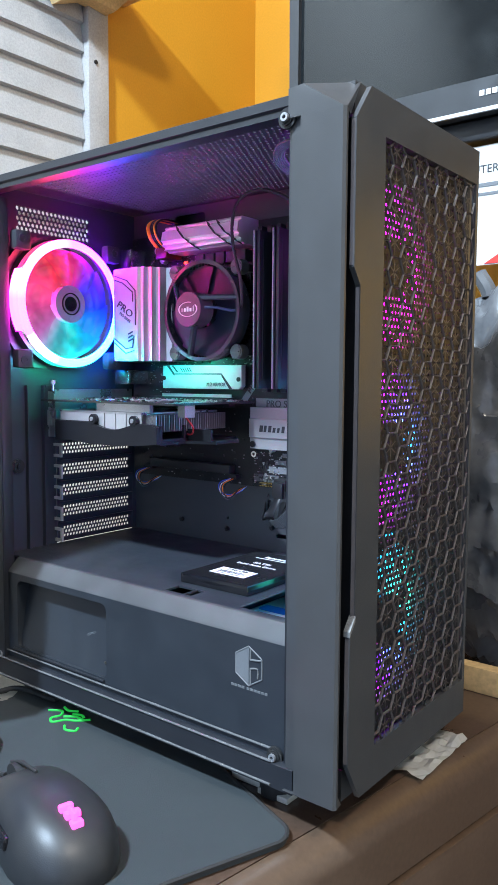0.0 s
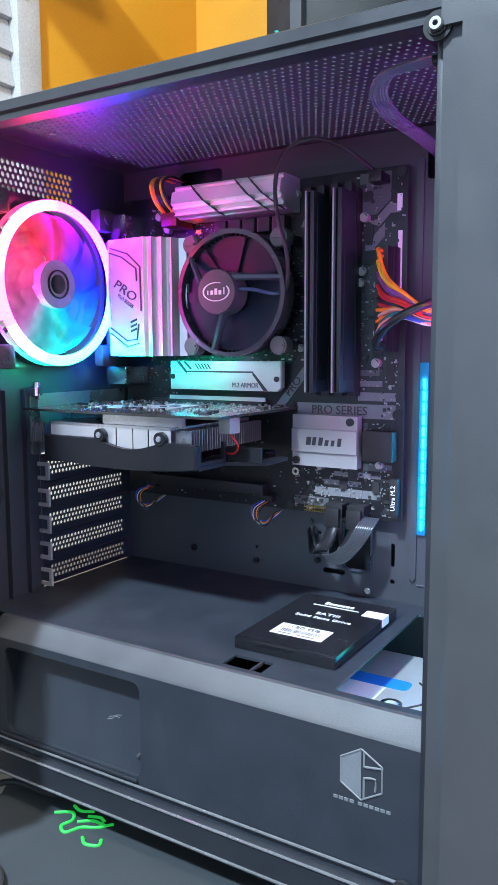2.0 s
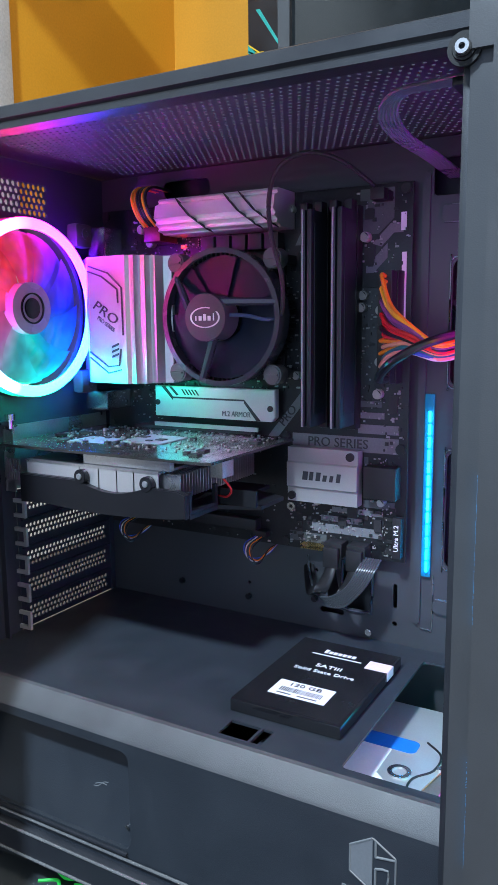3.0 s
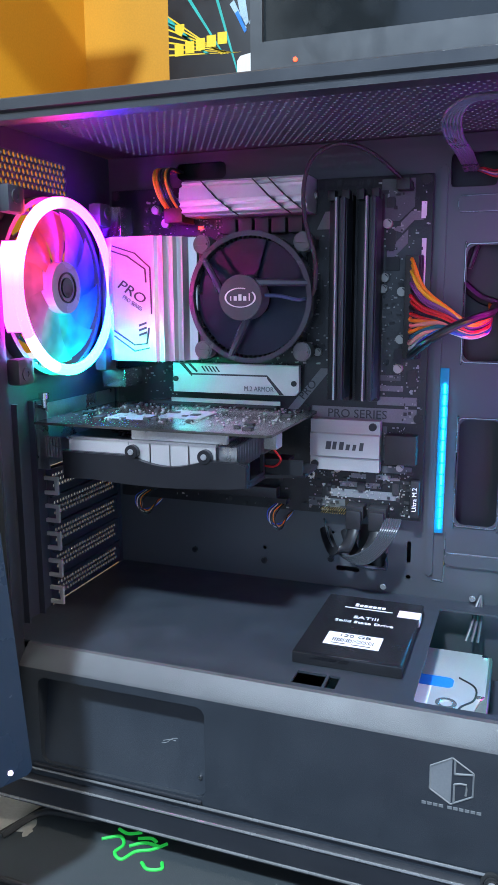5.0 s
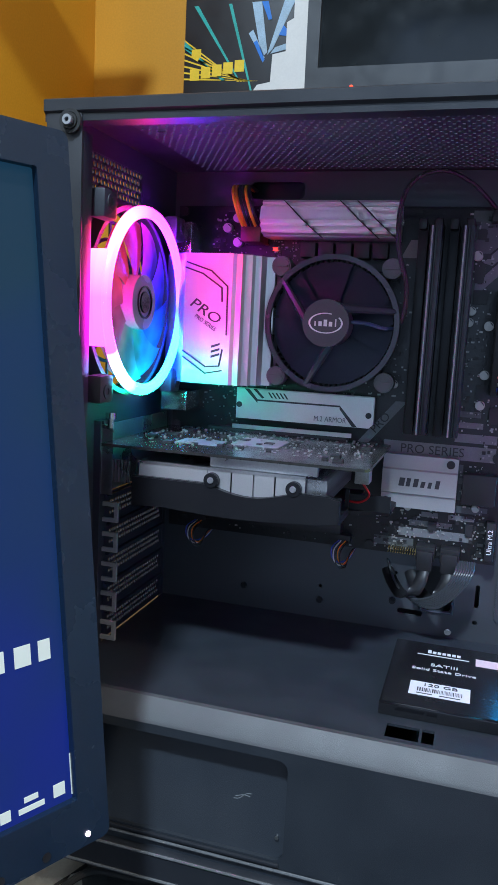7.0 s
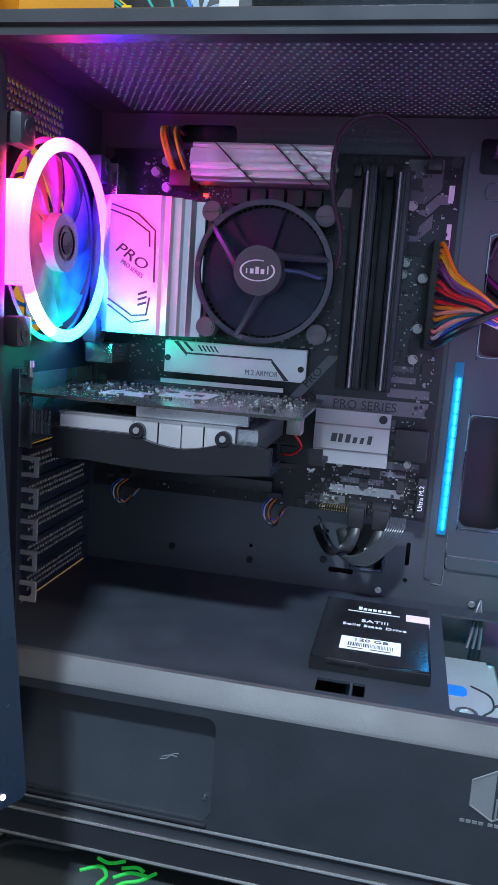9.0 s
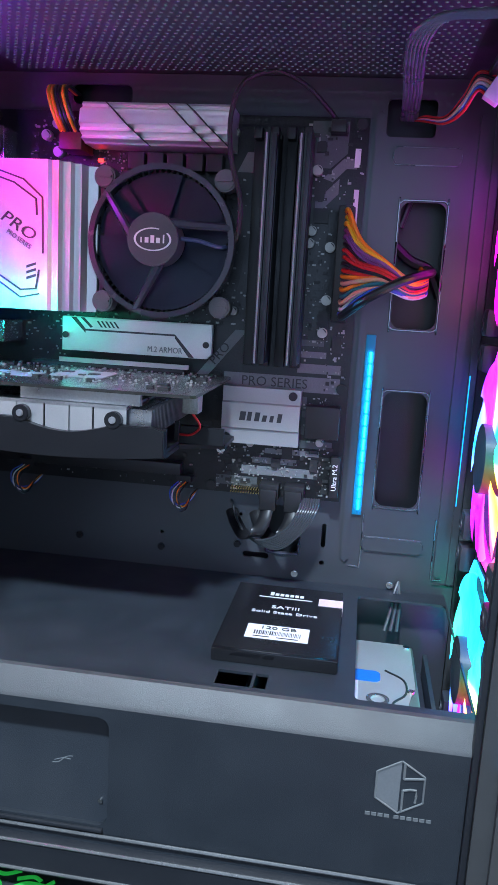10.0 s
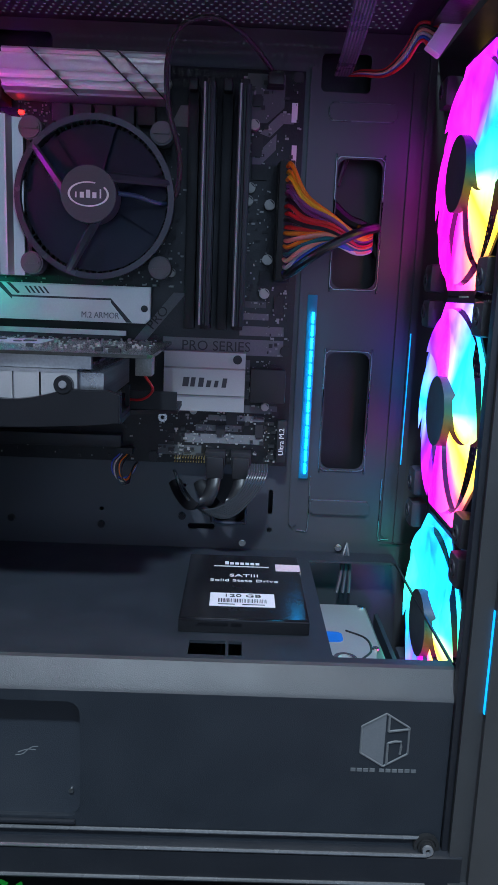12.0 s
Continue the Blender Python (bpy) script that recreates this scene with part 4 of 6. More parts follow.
    for x0, x1, z0, z1, n in zones:
        for _ in range(int(1.6 * n)):
            x, z, s = rnd.uniform(x0, x1), rnd.uniform(z0, z1), rnd.choice((0.0003, 0.0004, 0.0005, 0.0006))
            a = rnd.choice((1.0, 1.9, 0.55))
            dark = rnd.random() < 0.3
            if dark:
                s *= 2.0
            box(chips if dark else pale, x - s * a, x + s * a, 0.1700 - rnd.uniform(0.0006, 0.0012), 0.1700, z - s, z + s)
    for x, z, sx, sz in ((0.2265, 0.3755, .0045, .0045), (0.2245, 0.392, .0035, .0035), (0.2245, 0.3865, .003, .002), (0.224, 0.416, .003, .003), (0.2325, 0.3125, .0032, .0045), (0.242, 0.2965, .003, .0055), (0.215, 0.224, .0035, .0045), (0.208, 0.216, .003, .003), (0.233, 0.216, .0025, .004), (0.0475, 0.322, .004, .003)):
        box(chips, x - sx, x + sx, 0.1686, 0.1700, z - sz, z + sz)
    tagged(part("small_component", pale, CERAMIC, b), kind="stuff")
    tagged(part("small_chip", chips, CHIP, b), kind="stuff")
    pins = bmesh.new()
    for i in range(12):
        for j in range(2):
            x, z = 0.1795 + 0.0019 * i * 0.9, 0.1955 + 0.0025 * j
            box(pins, x - 0.0003, x + 0.0003, 0.163, 0.170, z - 0.0003, z + 0.0003)
    tagged(part("pin_header", pins, GOLD, b), kind="stuff")
    part("status_light", boxes((0.0815, 0.0845, 0.1680, 0.1699, 0.4030, 0.4050)), glow("red_status_light", (1.0, 0.02, 0.015), 8.0), b, "small red status light")
    part("stand_off", ring(bmesh.new(), "y", 0.171, 0.2235, 0.0013, 0.003, -0.170, -0.165, 14), CHROME, b)
    part("white_sticker", boxes((0.2445, 0.248, 0.1697, 0.17, 0.405, 0.416), (0.2455, 0.2485, 0.1697, 0.17, 0.350, 0.392)), LABEL, b, "narrow white bar-code sticker")


def heatsinks():
    v = thing("top_heatsink", "bright fluted aluminium heatsink with three slanted grooves", "heatsink")
    bm = bmesh.new()
    prof = [(0.1695, 0.434), (0.146, 0.434), (0.1445, 0.4325), (0.1455, 0.431), (0.141, 0.429), (0.139, 0.4205), (0.142, 0.4185), (0.1405, 0.4165), (0.145, 0.4145), (0.1435, 0.4125), (0.149, 0.4115), (0.150, 0.4105), (0.1695, 0.4105)]
    prism(bm, "x", prof, 0.079, 0.1715)
    part("body", bm, mat("bright_fluted_aluminium", (0.86, 0.86, 0.87), 0.42, 0.70, 0.04, 1200, 0.04, rvar=0.015), v)
    for x in (0.094, 0.132, 0.1435):
        bm = bmesh.new()
        hull(bm, [(x + dx + k, y, z) for y, z, k in ((0.1434, 0.4335, 0.0), (0.1375, 0.4205, 0.014), (0.148, 0.4095, 0.027), (0.1432, 0.4115, 0.0245), (0.1385, 0.4285, 0.006)) for dx in (0, 0.0009)])
        part("groove", bm, DARK, v, "dark slanted groove")
    io = thing("socket_cover", "silver aluminium rear socket cover with dark printed lines", "heatsink")
    prof = [(0.014, -0.169), (0.014, -0.138), (0.034, -0.1205), (0.0685, -0.1185), (0.0705, -0.121), (0.0745, -0.1205), (0.0755, -0.125), (0.080, -0.1255), (0.0805, -0.131), (0.0845, -0.1315), (0.086, -0.139), (0.0915, -0.141), (0.0925, -0.169)]
    bm = bmesh.new()
    prism(bm, "z", [(a, -b) for a, b in prof], 0.3085, 0.3955)
    part("body", bm, SILVER, io)
    panel = frame_at((0.0515, 0.1193, 0.352), (1, -0.058, 0), (0, 0, 1))
    lettering("lettering", "PRO", 0.0098, panel @ pose(-0.001, 0.005, 0.0003, 0, 0, -31) @ Matrix(((1, 0.25, 0, 0), (0, 1, 0, 0), (0, 0, 1, 0), (0, 0, 0, 1))), DARKINK, io, stretch=1.30)
    lettering("lettering", "PRO SERIES", 0.0040, panel @ pose(-0.001, -0.0025, 0.0003, 0, 0, -31), GREYINK, io, stretch=0.9)
    bm = bmesh.new()
    for pts in (((-0.017, 0.034), (-0.004, 0.030), (0.010, 0.021), (0.0105, 0.012)), ((-0.016, 0.0375), (0.002, 0.032), (0.014, 0.022), (0.0145, -0.010)), ((-0.017, -0.022), (0.0, -0.032), (0.010, -0.031), (0.012, -0.020)), ((-0.017, -0.026), (0.0, -0.0365), (0.012, -0.034))):
        for a, b in zip(pts, pts[1:]):
            d = Vector((b[0] - a[0], b[1] - a[1])).normalized() * 0.0003
            n = Vector((-d.y, d.x)) * 1.6
            prism(bm, "z", [(a[0] - d.x - n.x, a[1] - d.y - n.y), (b[0] + d.x - n.x, b[1] + d.y - n.y), (b[0] + d.x + n.x, b[1] + d.y + n.y), (a[0] - d.x + n.x, a[1] - d.y + n.y)], 0.0, 0.0005)
    for i in range(3):
        prism(bm, "z", [(0.004, -0.019 - 0.0034 * i), (0.010, -0.017 - 0.0034 * i), (0.010, -0.0155 - 0.0034 * i), (0.004, -0.0175 - 0.0034 * i)], 0, 0.0005)
    bm.transform(panel)
    part("printed_pattern", bm, DARKINK, io, "dark printed lines")
    part("end_fin", boxes((0.093, 0.0955, 0.142, 0.168, 0.309, 0.395)), BLACKMETAL, io)
    m2 = thing("drive_heatsink", "flat silver aluminium drive cover with two screws", "heatsink")
    part("plate", prism(bmesh.new(), "y", [(0.063, 0.2825), (0.160, 0.2825), (0.163, 0.2855), (0.163, 0.3045), (0.063, 0.3045)], -0.1625, -0.157, 0.0006), SILVER, m2)
    for x, z in ((0.0655, 0.2925), (0.1595, 0.2915)):
        part("screw", rod(bmesh.new(), "y", x, z, 0.0021, -0.157, -0.1562, 14), DARK, m2)
    part("post", boxes((0.066, 0.160, 0.1626, 0.1695, 0.284, 0.303)), DARK, m2)
    bm = bmesh.new()
    for o in ([(0.069, 0.3043), (0.0725, 0.3043), (0.079, 0.297), (0.079, 0.2945)], [(0.079, 0.297), (0.079, 0.2958), (0.139, 0.2958), (0.139, 0.297)][::1], [(0.0755, 0.3043), (0.078, 0.3043), (0.084, 0.2985), (0.0825, 0.2978)],
              [(0.139, 0.297), (0.139, 0.2945), (0.1485, 0.2828), (0.152, 0.2828)]):
        prism(bm, "y", o, -0.157, -0.1567)
    for i in range(5):
        x = 0.0865 + 0.0028 * i
        prism(bm, "y", [(x, 0.3025), (x + 0.0012, 0.3025), (x + 0.0042, 0.2985), (x + 0.003, 0.2985)], -0.157, -0.1567)
    part("printed_pattern", bm, DARKINK, m2, "dark printed lines")
    lettering("lettering", "M.2 ARMOR", 0.0052, FRONT(0.1325, 0.1567, 0.2865), GREYINK, m2, stretch=0.85)
    ch = thing("chipset_heatsink", "square silver aluminium chipset heatsink with a stepped face", "heatsink")
    part("block", prism(bmesh.new(), "x", [(0.167, 0.2295), (0.1585, 0.2295), (0.1585, 0.239), (0.157, 0.240), (0.157, 0.256), (0.1585, 0.257), (0.1585, 0.2665), (0.167, 0.2665)], 0.172, 0.2225), mat("dull_bead_blasted_aluminium", (0.40, 0.40, 0.40), 0.38, 0.5, 0.06, 1500, 0.06, rvar=0.02), ch)
    for x, z in ((0.2175, 0.2625), (0.1755, 0.2335)):
        part("pin", rod(bmesh.new(), "y", x, z, 0.0028, -0.1585, -0.1568, 16), DARK, ch)
    part("foot", boxes((0.175, 0.220, 0.1671, 0.1698, 0.232, 0.264)), DARK, ch)
    for i, (w, z0, z1) in enumerate(((0.0046, 0.245, 0.2508), (0.0036, 0.245, 0.2508), (0.0040, 0.245, 0.2508), (0.0036, 0.245, 0.2492), (0.0032, 0.245, 0.2492), (0.0036, 0.245, 0.2508))):
        x = 0.1835 + 0.0049 * i
        bm = prism(bmesh.new(), 'y', [(x, z0), (x + w - 0.0008, z0), (x + w, z1), (x + 0.0008, z1)], -0.157, -0.1567)
        part("emblem_bar", bm, DARKINK, ch, "dark emblem bar")


ARM = mat("slate_arm_plastic", (0.040, 0.041, 0.058), 0.22, 0.0, 0.1, 900, 0.03)


def processor_cooler():
    k = thing("processor_cooler", "round black processor cooler with a three-armed hub", "cooler")
    cx, cz = 0.133, 0.353
    bm = bmesh.new()
    for i in range(56):
        a = 2 * math.pi * i / 56
        n, t = Vector((math.cos(a), 0, math.sin(a))), Vector((-math.sin(a), 0, math.cos(a)))
        o = Vector((cx, 0, cz))
        q = [o + n * 0.016, o + n * 0.0415 + t * 0.006]
        vs = [bm.verts.new(p + t * s + Vector((0, y, 0))) for y in (0.148, 0.1655) for p, s in ((q[0], -0.0003), (q[1], -0.0003), (q[1], 0.0003), (q[0], 0.0003))]
        for f in ((0, 1, 5, 4), (2, 3, 7, 6), (0, 1, 2, 3), (1, 2, 6, 5)):
            bm.faces.new([vs[g] for g in f])
    rod(bm, "y", cx, cz, 0.017, -0.1659, -0.147, 24)
    tagged(part("heatsink_fin", bm, BLACKMETAL, k, "dark radial heatsink fins"), kind="stuff")
    bm = ring(bmesh.new(), "y", cx, cz, 0.0425, 0.0447, -0.150, -0.135, 64)
    ring(bm, "y", cx, cz, 0.0418, 0.0452, -0.1375, -0.1345, 64)
    part("shroud_ring", bm, ARM, k)
    bm = bmesh.new()
    for i in range(72):
        a = 2 * math.pi * i / 72
        n = Vector((math.cos(a), 0, math.sin(a)))
        t = Vector((-n.z, 0, n.x))
        o = Vector((cx, 0, cz)) + n * 0.0390
        vs = [bm.verts.new(o + n * s + t * w + Vector((0, y, 0))) for s in (0, 0.0034) for w in (-0.0006, 0.0006) for y in (0.1440, 0.150)]
        for f in ((0, 2, 6, 4), (0, 1, 3, 2), (4, 5, 7, 6), (0, 1, 5, 4), (2, 3, 7, 6)):
            bm.faces.new([vs[g] for g in f])
    tagged(part("ring_tooth", bm, DARK, k), kind="stuff")
    blade_m = mat("smoky_blue_black_blade", (0.016, 0.021, 0.058), 0.36, 0.0, 0.1, 900, 0.0)
    for b in range(7):
        bm = bmesh.new()
        a0 = 2 * math.pi * b / 7
        grid = []
        for i in range(6):
            r = 0.0145 + 0.0262 * i / 5
            grid.append([bm.verts.new((cx + r * math.cos(a0 + (j / 4 - 0.5) * 1.02), 0.1395 + 0.0030 * j / 4, cz + r * math.sin(a0 + (j / 4 - 0.5) * 1.02))) for j in range(5)])
        for p, q in zip(grid, grid[1:]):
            for j in range(4):
                bm.faces.new((p[j], p[j + 1], q[j + 1], q[j]))
        bmesh.ops.solidify(bm, geom=bm.faces[:], thickness=0.001)
        part("blade", bm, blade_m, k)
    hub = part("hub", rod(bmesh.new(), "y", cx, cz, 0.0152, -0.135, -0.118, 40, 0.0012), mat("slate_hub_plastic", (0.060, 0.056, 0.068), 0.35, 0.0, 0.1, 900, 0.05), k)
    bm = bmesh.new()
    n = 44
    for k2 in range(n - 4):
        for a, b in (((k2 + 5) / n, (k2 + 6) / n),):
            pts = []
            for t, s in ((a, 1.0), (b, 1.0), (b, 0.90), (a, 0.90)):
                ang = 2 * math.pi * t + 0.5
                pts.append((cx + 0.0112 * s * math.cos(ang), cz + 0.0066 * s * math.sin(ang)))
            prism(bm, "y", pts, -0.118, -0.1177)
    for i, (dx, h) in enumerate(((-0.0072, 0.0030), (-0.0046, 0.0030), (-0.0012, 0.0042), (0.0022, 0.0030), (0.0062, 0.0048))):
        box(bm, cx + dx, cx + dx + (0.0008 if i in (0, 4) else 0.0022), 0.1177, 0.118, cz - 0.002, cz - 0.002 + h)
    part("emblem", bm, WHITE, hub, "pale oval emblem")
    for a in (142, 13, 250):
        pts = []
        for b, r, w, y in ((a + 34, 0.0138, 0.0030, 0.1205), (a, 0.0436, 0.0024, 0.1345)):
            o = Vector((cx + r * math.cos(radians(b)), y, cz + r * math.sin(radians(b))))
            s = Vector((-math.sin(radians(a + 12)), 0, math.cos(radians(a + 12))))
            pts += [o + s * w * q + Vector((0, dy, 0)) for q, dy in ((-1, 0.0015), (-0.5, 0), (0.5, 0), (1, 0.0015), (1, 0.004), (-1, 0.004))]
        part("arm", hull(bmesh.new(), pts), ARM, k)
    for a in (45, 135, 225, 315):
        x, z = cx + 0.0525 * math.cos(radians(a)), cz + 0.0525 * math.sin(radians(a))
        bm = rod(bmesh.new(), "y", x, z, 0.0066, -0.150, -0.139, 24, 0.001)
        box(bm, x - 0.0045, x + 0.0045, 0.1376, 0.1392, z - 0.0006, z + 0.0006)
        p = part("push_pin", bm, mat("grey_push_pin", (0.10, 0.10, 0.11), 0.4, 0.0, 0.1, 900, 0.1), k, "grey slotted push pin")
        part("pin_leg", boxes((x - 0.003, x + 0.003, 0.150, 0.169, z - 0.003, z + 0.003)), DARK, k)
        q = Vector((cx + 0.043 * math.cos(radians(a)), 0.146, cz + 0.043 * math.sin(radians(a))))
        part("bracket", tube(bmesh.new(), [q, (q + Vector((x, 0.146, z))) / 2, (x, 0.146, z)], 0.0032, 8, 2), DARK, k)


def memory_sticks():
    for x in (0.1965, 0.2165):
        s = thing("memory_stick", "black memory module with a flat heat spreader and pale edge", "memory module", "memory modules in the slots")
        part("circuit_board", boxes((x - 0.0006, x + 0.0006, 0.137, 0.160, 0.2845, 0.4165)), PCB, s)
        for q in (x - 0.0036, x + 0.0008):
            part("heat_spreader", boxes((q, q + 0.0028, 0.1345, 0.158, 0.284, 0.417), bevel=0.0004), SPREADER, s)
        part("raised_panel", boxes((x + 0.0036, x + 0.0040, 0.139, 0.155, 0.292, 0.409)), SPREADER, s)
        part("bright_edge", boxes((x - 0.0028, x - 0.0018, 0.1339, 0.1344, 0.284, 0.417)), EDGELINE, s, "pale grey edge line")


def graphics_card():
    g = thing("graphics_card", "black graphics card with bare aluminium fins and a curved fan shroud", "graphics card")
    part("circuit_board", prism(bmesh.new(), "z", [(0.010, 0.052), (0.174, 0.052), (0.1765, 0.0545), (0.1765, 0.158), (0.172, 0.163), (0.010, 0.163)], 0.2705, 0.2722), mat("glossy_card_board", (0.030, 0.030, 0.028), 0.18, 0.0, 0.3, 700, 0.12, wear=90), g)
    rnd = random.Random(3)
    pale, dark = bmesh.new(), bmesh.new()
    for _ in range(260):
        x, y, s = rnd.uniform(0.016, 0.17), rnd.uniform(0.075, 0.158), rnd.choice((0.0004, 0.0005, 0.0008))
        box(pale, x - s, x + s, y - s * 1.4, y + s * 1.4, 0.2722, 0.2722 + rnd.choice((0.0003, 0.0004, 0.0006, 0.0010)))
    for _ in range(26):
        x, y, s = rnd.uniform(0.02, 0.165), rnd.uniform(0.07, 0.155), rnd.choice((0.0018, 0.003))
        box(dark, x - s, x + s, y - s, y + s, 0.2722, 0.2734)
    tagged(part("small_component", pale, CERAMIC, g), kind="stuff")
    tagged(part("small_chip", dark, CHIP, g), kind="stuff")
    bm = prism(bmesh.new(), "z", rounded(0.080, 0.112, 0.095, 0.128, 0.003), 0.2722, 0.2728)
    prism(bm, "z", rounded(0.046, 0.075, 0.082, 0.105, 0.001), 0.2722, 0.2724)
    part("back_plate", bm, PUSHPIN, g, "dull metal backing")
    # heatsink
    bm = bmesh.new()
    box(bm, 0.034, 0.140, 0.054, 0.150, 0.262, 0.2635)
    part("heatsink_base", bm, FINS, g)
    long_fin, short_fin = (finish(boxes(q), "fin", FINS, False) for q in ((0, 0.0006, 0.0550, 0.150, 0.2405, 0.2618), (0, 0.0006, 0.0575, 0.150, 0.246, 0.2618)))
    for i in range(62):
        fin = new("fin", long_fin if i < 46 else short_fin)
        fin.parent = g
        fin.location.x = 0.0345 + i * 0.00165 if i < 46 else 0.1105 + (i - 46) * 0.00155
    cross_fin = finish(boxes((0.1345, 0.1520, -0.0003, 0.0003, 0.2475, 0.2618)), "fin", FINS, False)
    for i in range(30):
        fin = new("fin", cross_fin)
        fin.parent = g
        fin.location.y = 0.0600 + 0.0030 * i
    for x0, x1 in ((0.035, 0.0795), (0.0800, 0.0945), (0.0955, 0.1085), (0.1095, 0.1215), (0.1225, 0.1400)):
        part("fin_plate", boxes((x0, x1, 0.0542, 0.0547, 0.2480, 0.2625)), SILVER, g, "bright fin end plate")
    part("riser", boxes((0.080, 0.146, 0.058, 0.062, 0.2637, 0.2702)), FINS, g)
    # shroud with a dip over the fan
    out = [(0.032, 0.2355), (0.032, 0.2545), (0.080, 0.2545)]
    for i in range(13):
        t = i / 12
        out.append((0.0825 + 0.050 * t, 0.2535 - 0.0048 * math.sin(math.pi * t)))
    out += [(0.136, 0.2545), (0.1555, 0.2545), (0.1615, 0.2525), (0.1615, 0.2385), (0.150, 0.2375)]
    for i in range(1, 12):
        t = i / 12
        out.append((0.150 - 0.105 * t, 0.2375 - 0.0025 * math.sin(math.pi * t)))
    bm = prism(bmesh.new(), "y", out, -0.0540, -0.0500, 0.0006)
    shroud = part("fan_shroud", bm, SHROUDPL, g, "dark plastic fan shroud with a curved dip")
    for x in (0.0835, 0.134):
        tab = part("screw_tab", rod(bmesh.new(), "y", x, 0.2565, 0.0046, -0.0535, -0.0496, 20, 0.0004), SHROUDPL, shroud)
        part("screw", rod(bmesh.new(), "y", x, 0.2568, 0.0019, -0.0496, -0.0486, 14, 0.0003), PUSHPIN, tab)
    bm = bmesh.new()
    plate(bm, "z", [(0.032, 0.0545), (0.1615, 0.0545), (0.1615, 0.085), (0.186, 0.095), (0.186, 0.125), (0.1615, 0.135), (0.1615, 0.152), (0.032, 0.152)], [circle(0.100, 0.102, 0.0425, 40)[::-1]], 0.2375, 0.2400)
    part("shroud_base", bm, SHROUDPL, shroud)
    part("shroud_end", boxes((0.1592, 0.1615, 0.0545, 0.0570, 0.2402, 0.2535), (0.1592, 0.1615, 0.0825, 0.085, 0.2402, 0.2535), (0.1592, 0.1615, 0.0571, 0.0824, 0.2402, 0.2425), (0.1605, 0.1860, 0.0885, 0.0905, 0.2402, 0.250)), SHROUDPL, shroud)
    bm = bmesh.new()
    for b in range(9):
        a0 = 2 * math.pi * b / 9
        grid = [[bm.verts.new((0.1 + r * math.cos(a0 + (j / 3 - 0.5) * 0.6), 0.102 + r * math.sin(a0 + (j / 3 - 0.5) * 0.6), 0.239 + 0.005 * j / 3)) for j in range(4)] for r in (0.014, 0.022, 0.031, 0.0405)]
        for p, q in zip(grid, grid[1:]):
            for j in range(3):
                bm.faces.new((p[j], p[j + 1], q[j + 1], q[j]))
    rod(bm, "z", 0.1, 0.102, 0.0150, 0.2365, 0.245, 28)
    part("rotor", bm, DARK, g)
    part("bracket", boxes((0.0015, 0.0028, 0.066, 0.172, 0.2365, 0.281), (0.0028, 0.0105, 0.0662, 0.0675, 0.2365, 0.281)), FINS, g, "bare steel card bracket")
    bm = bmesh.new()
    for i in range(6):
        box(bm, 0.0165 + 0.0022 * i, 0.0178 + 0.0022 * i, 0.0535, 0.0545, 0.2485, 0.2625)
    part("bracket_rib", bm, FINS, g)
    part("power_plug", boxes((0.166, 0.1745, 0.070, 0.082, 0.2600, 0.2703), bevel=0.0006), CERAMIC, g, "pale grey fan plug")
    bm = tube(bmesh.new(), [(0.170, 0.076, 0.260), (0.174, 0.08, 0.252), (0.168, 0.085, 0.246), (0.158, 0.09, 0.245)], 0.0007, 6)
    part("wire", bm, mat("red_wire", (0.5, 0.015, 0.02), 0.4), g, "thin red fan wire")


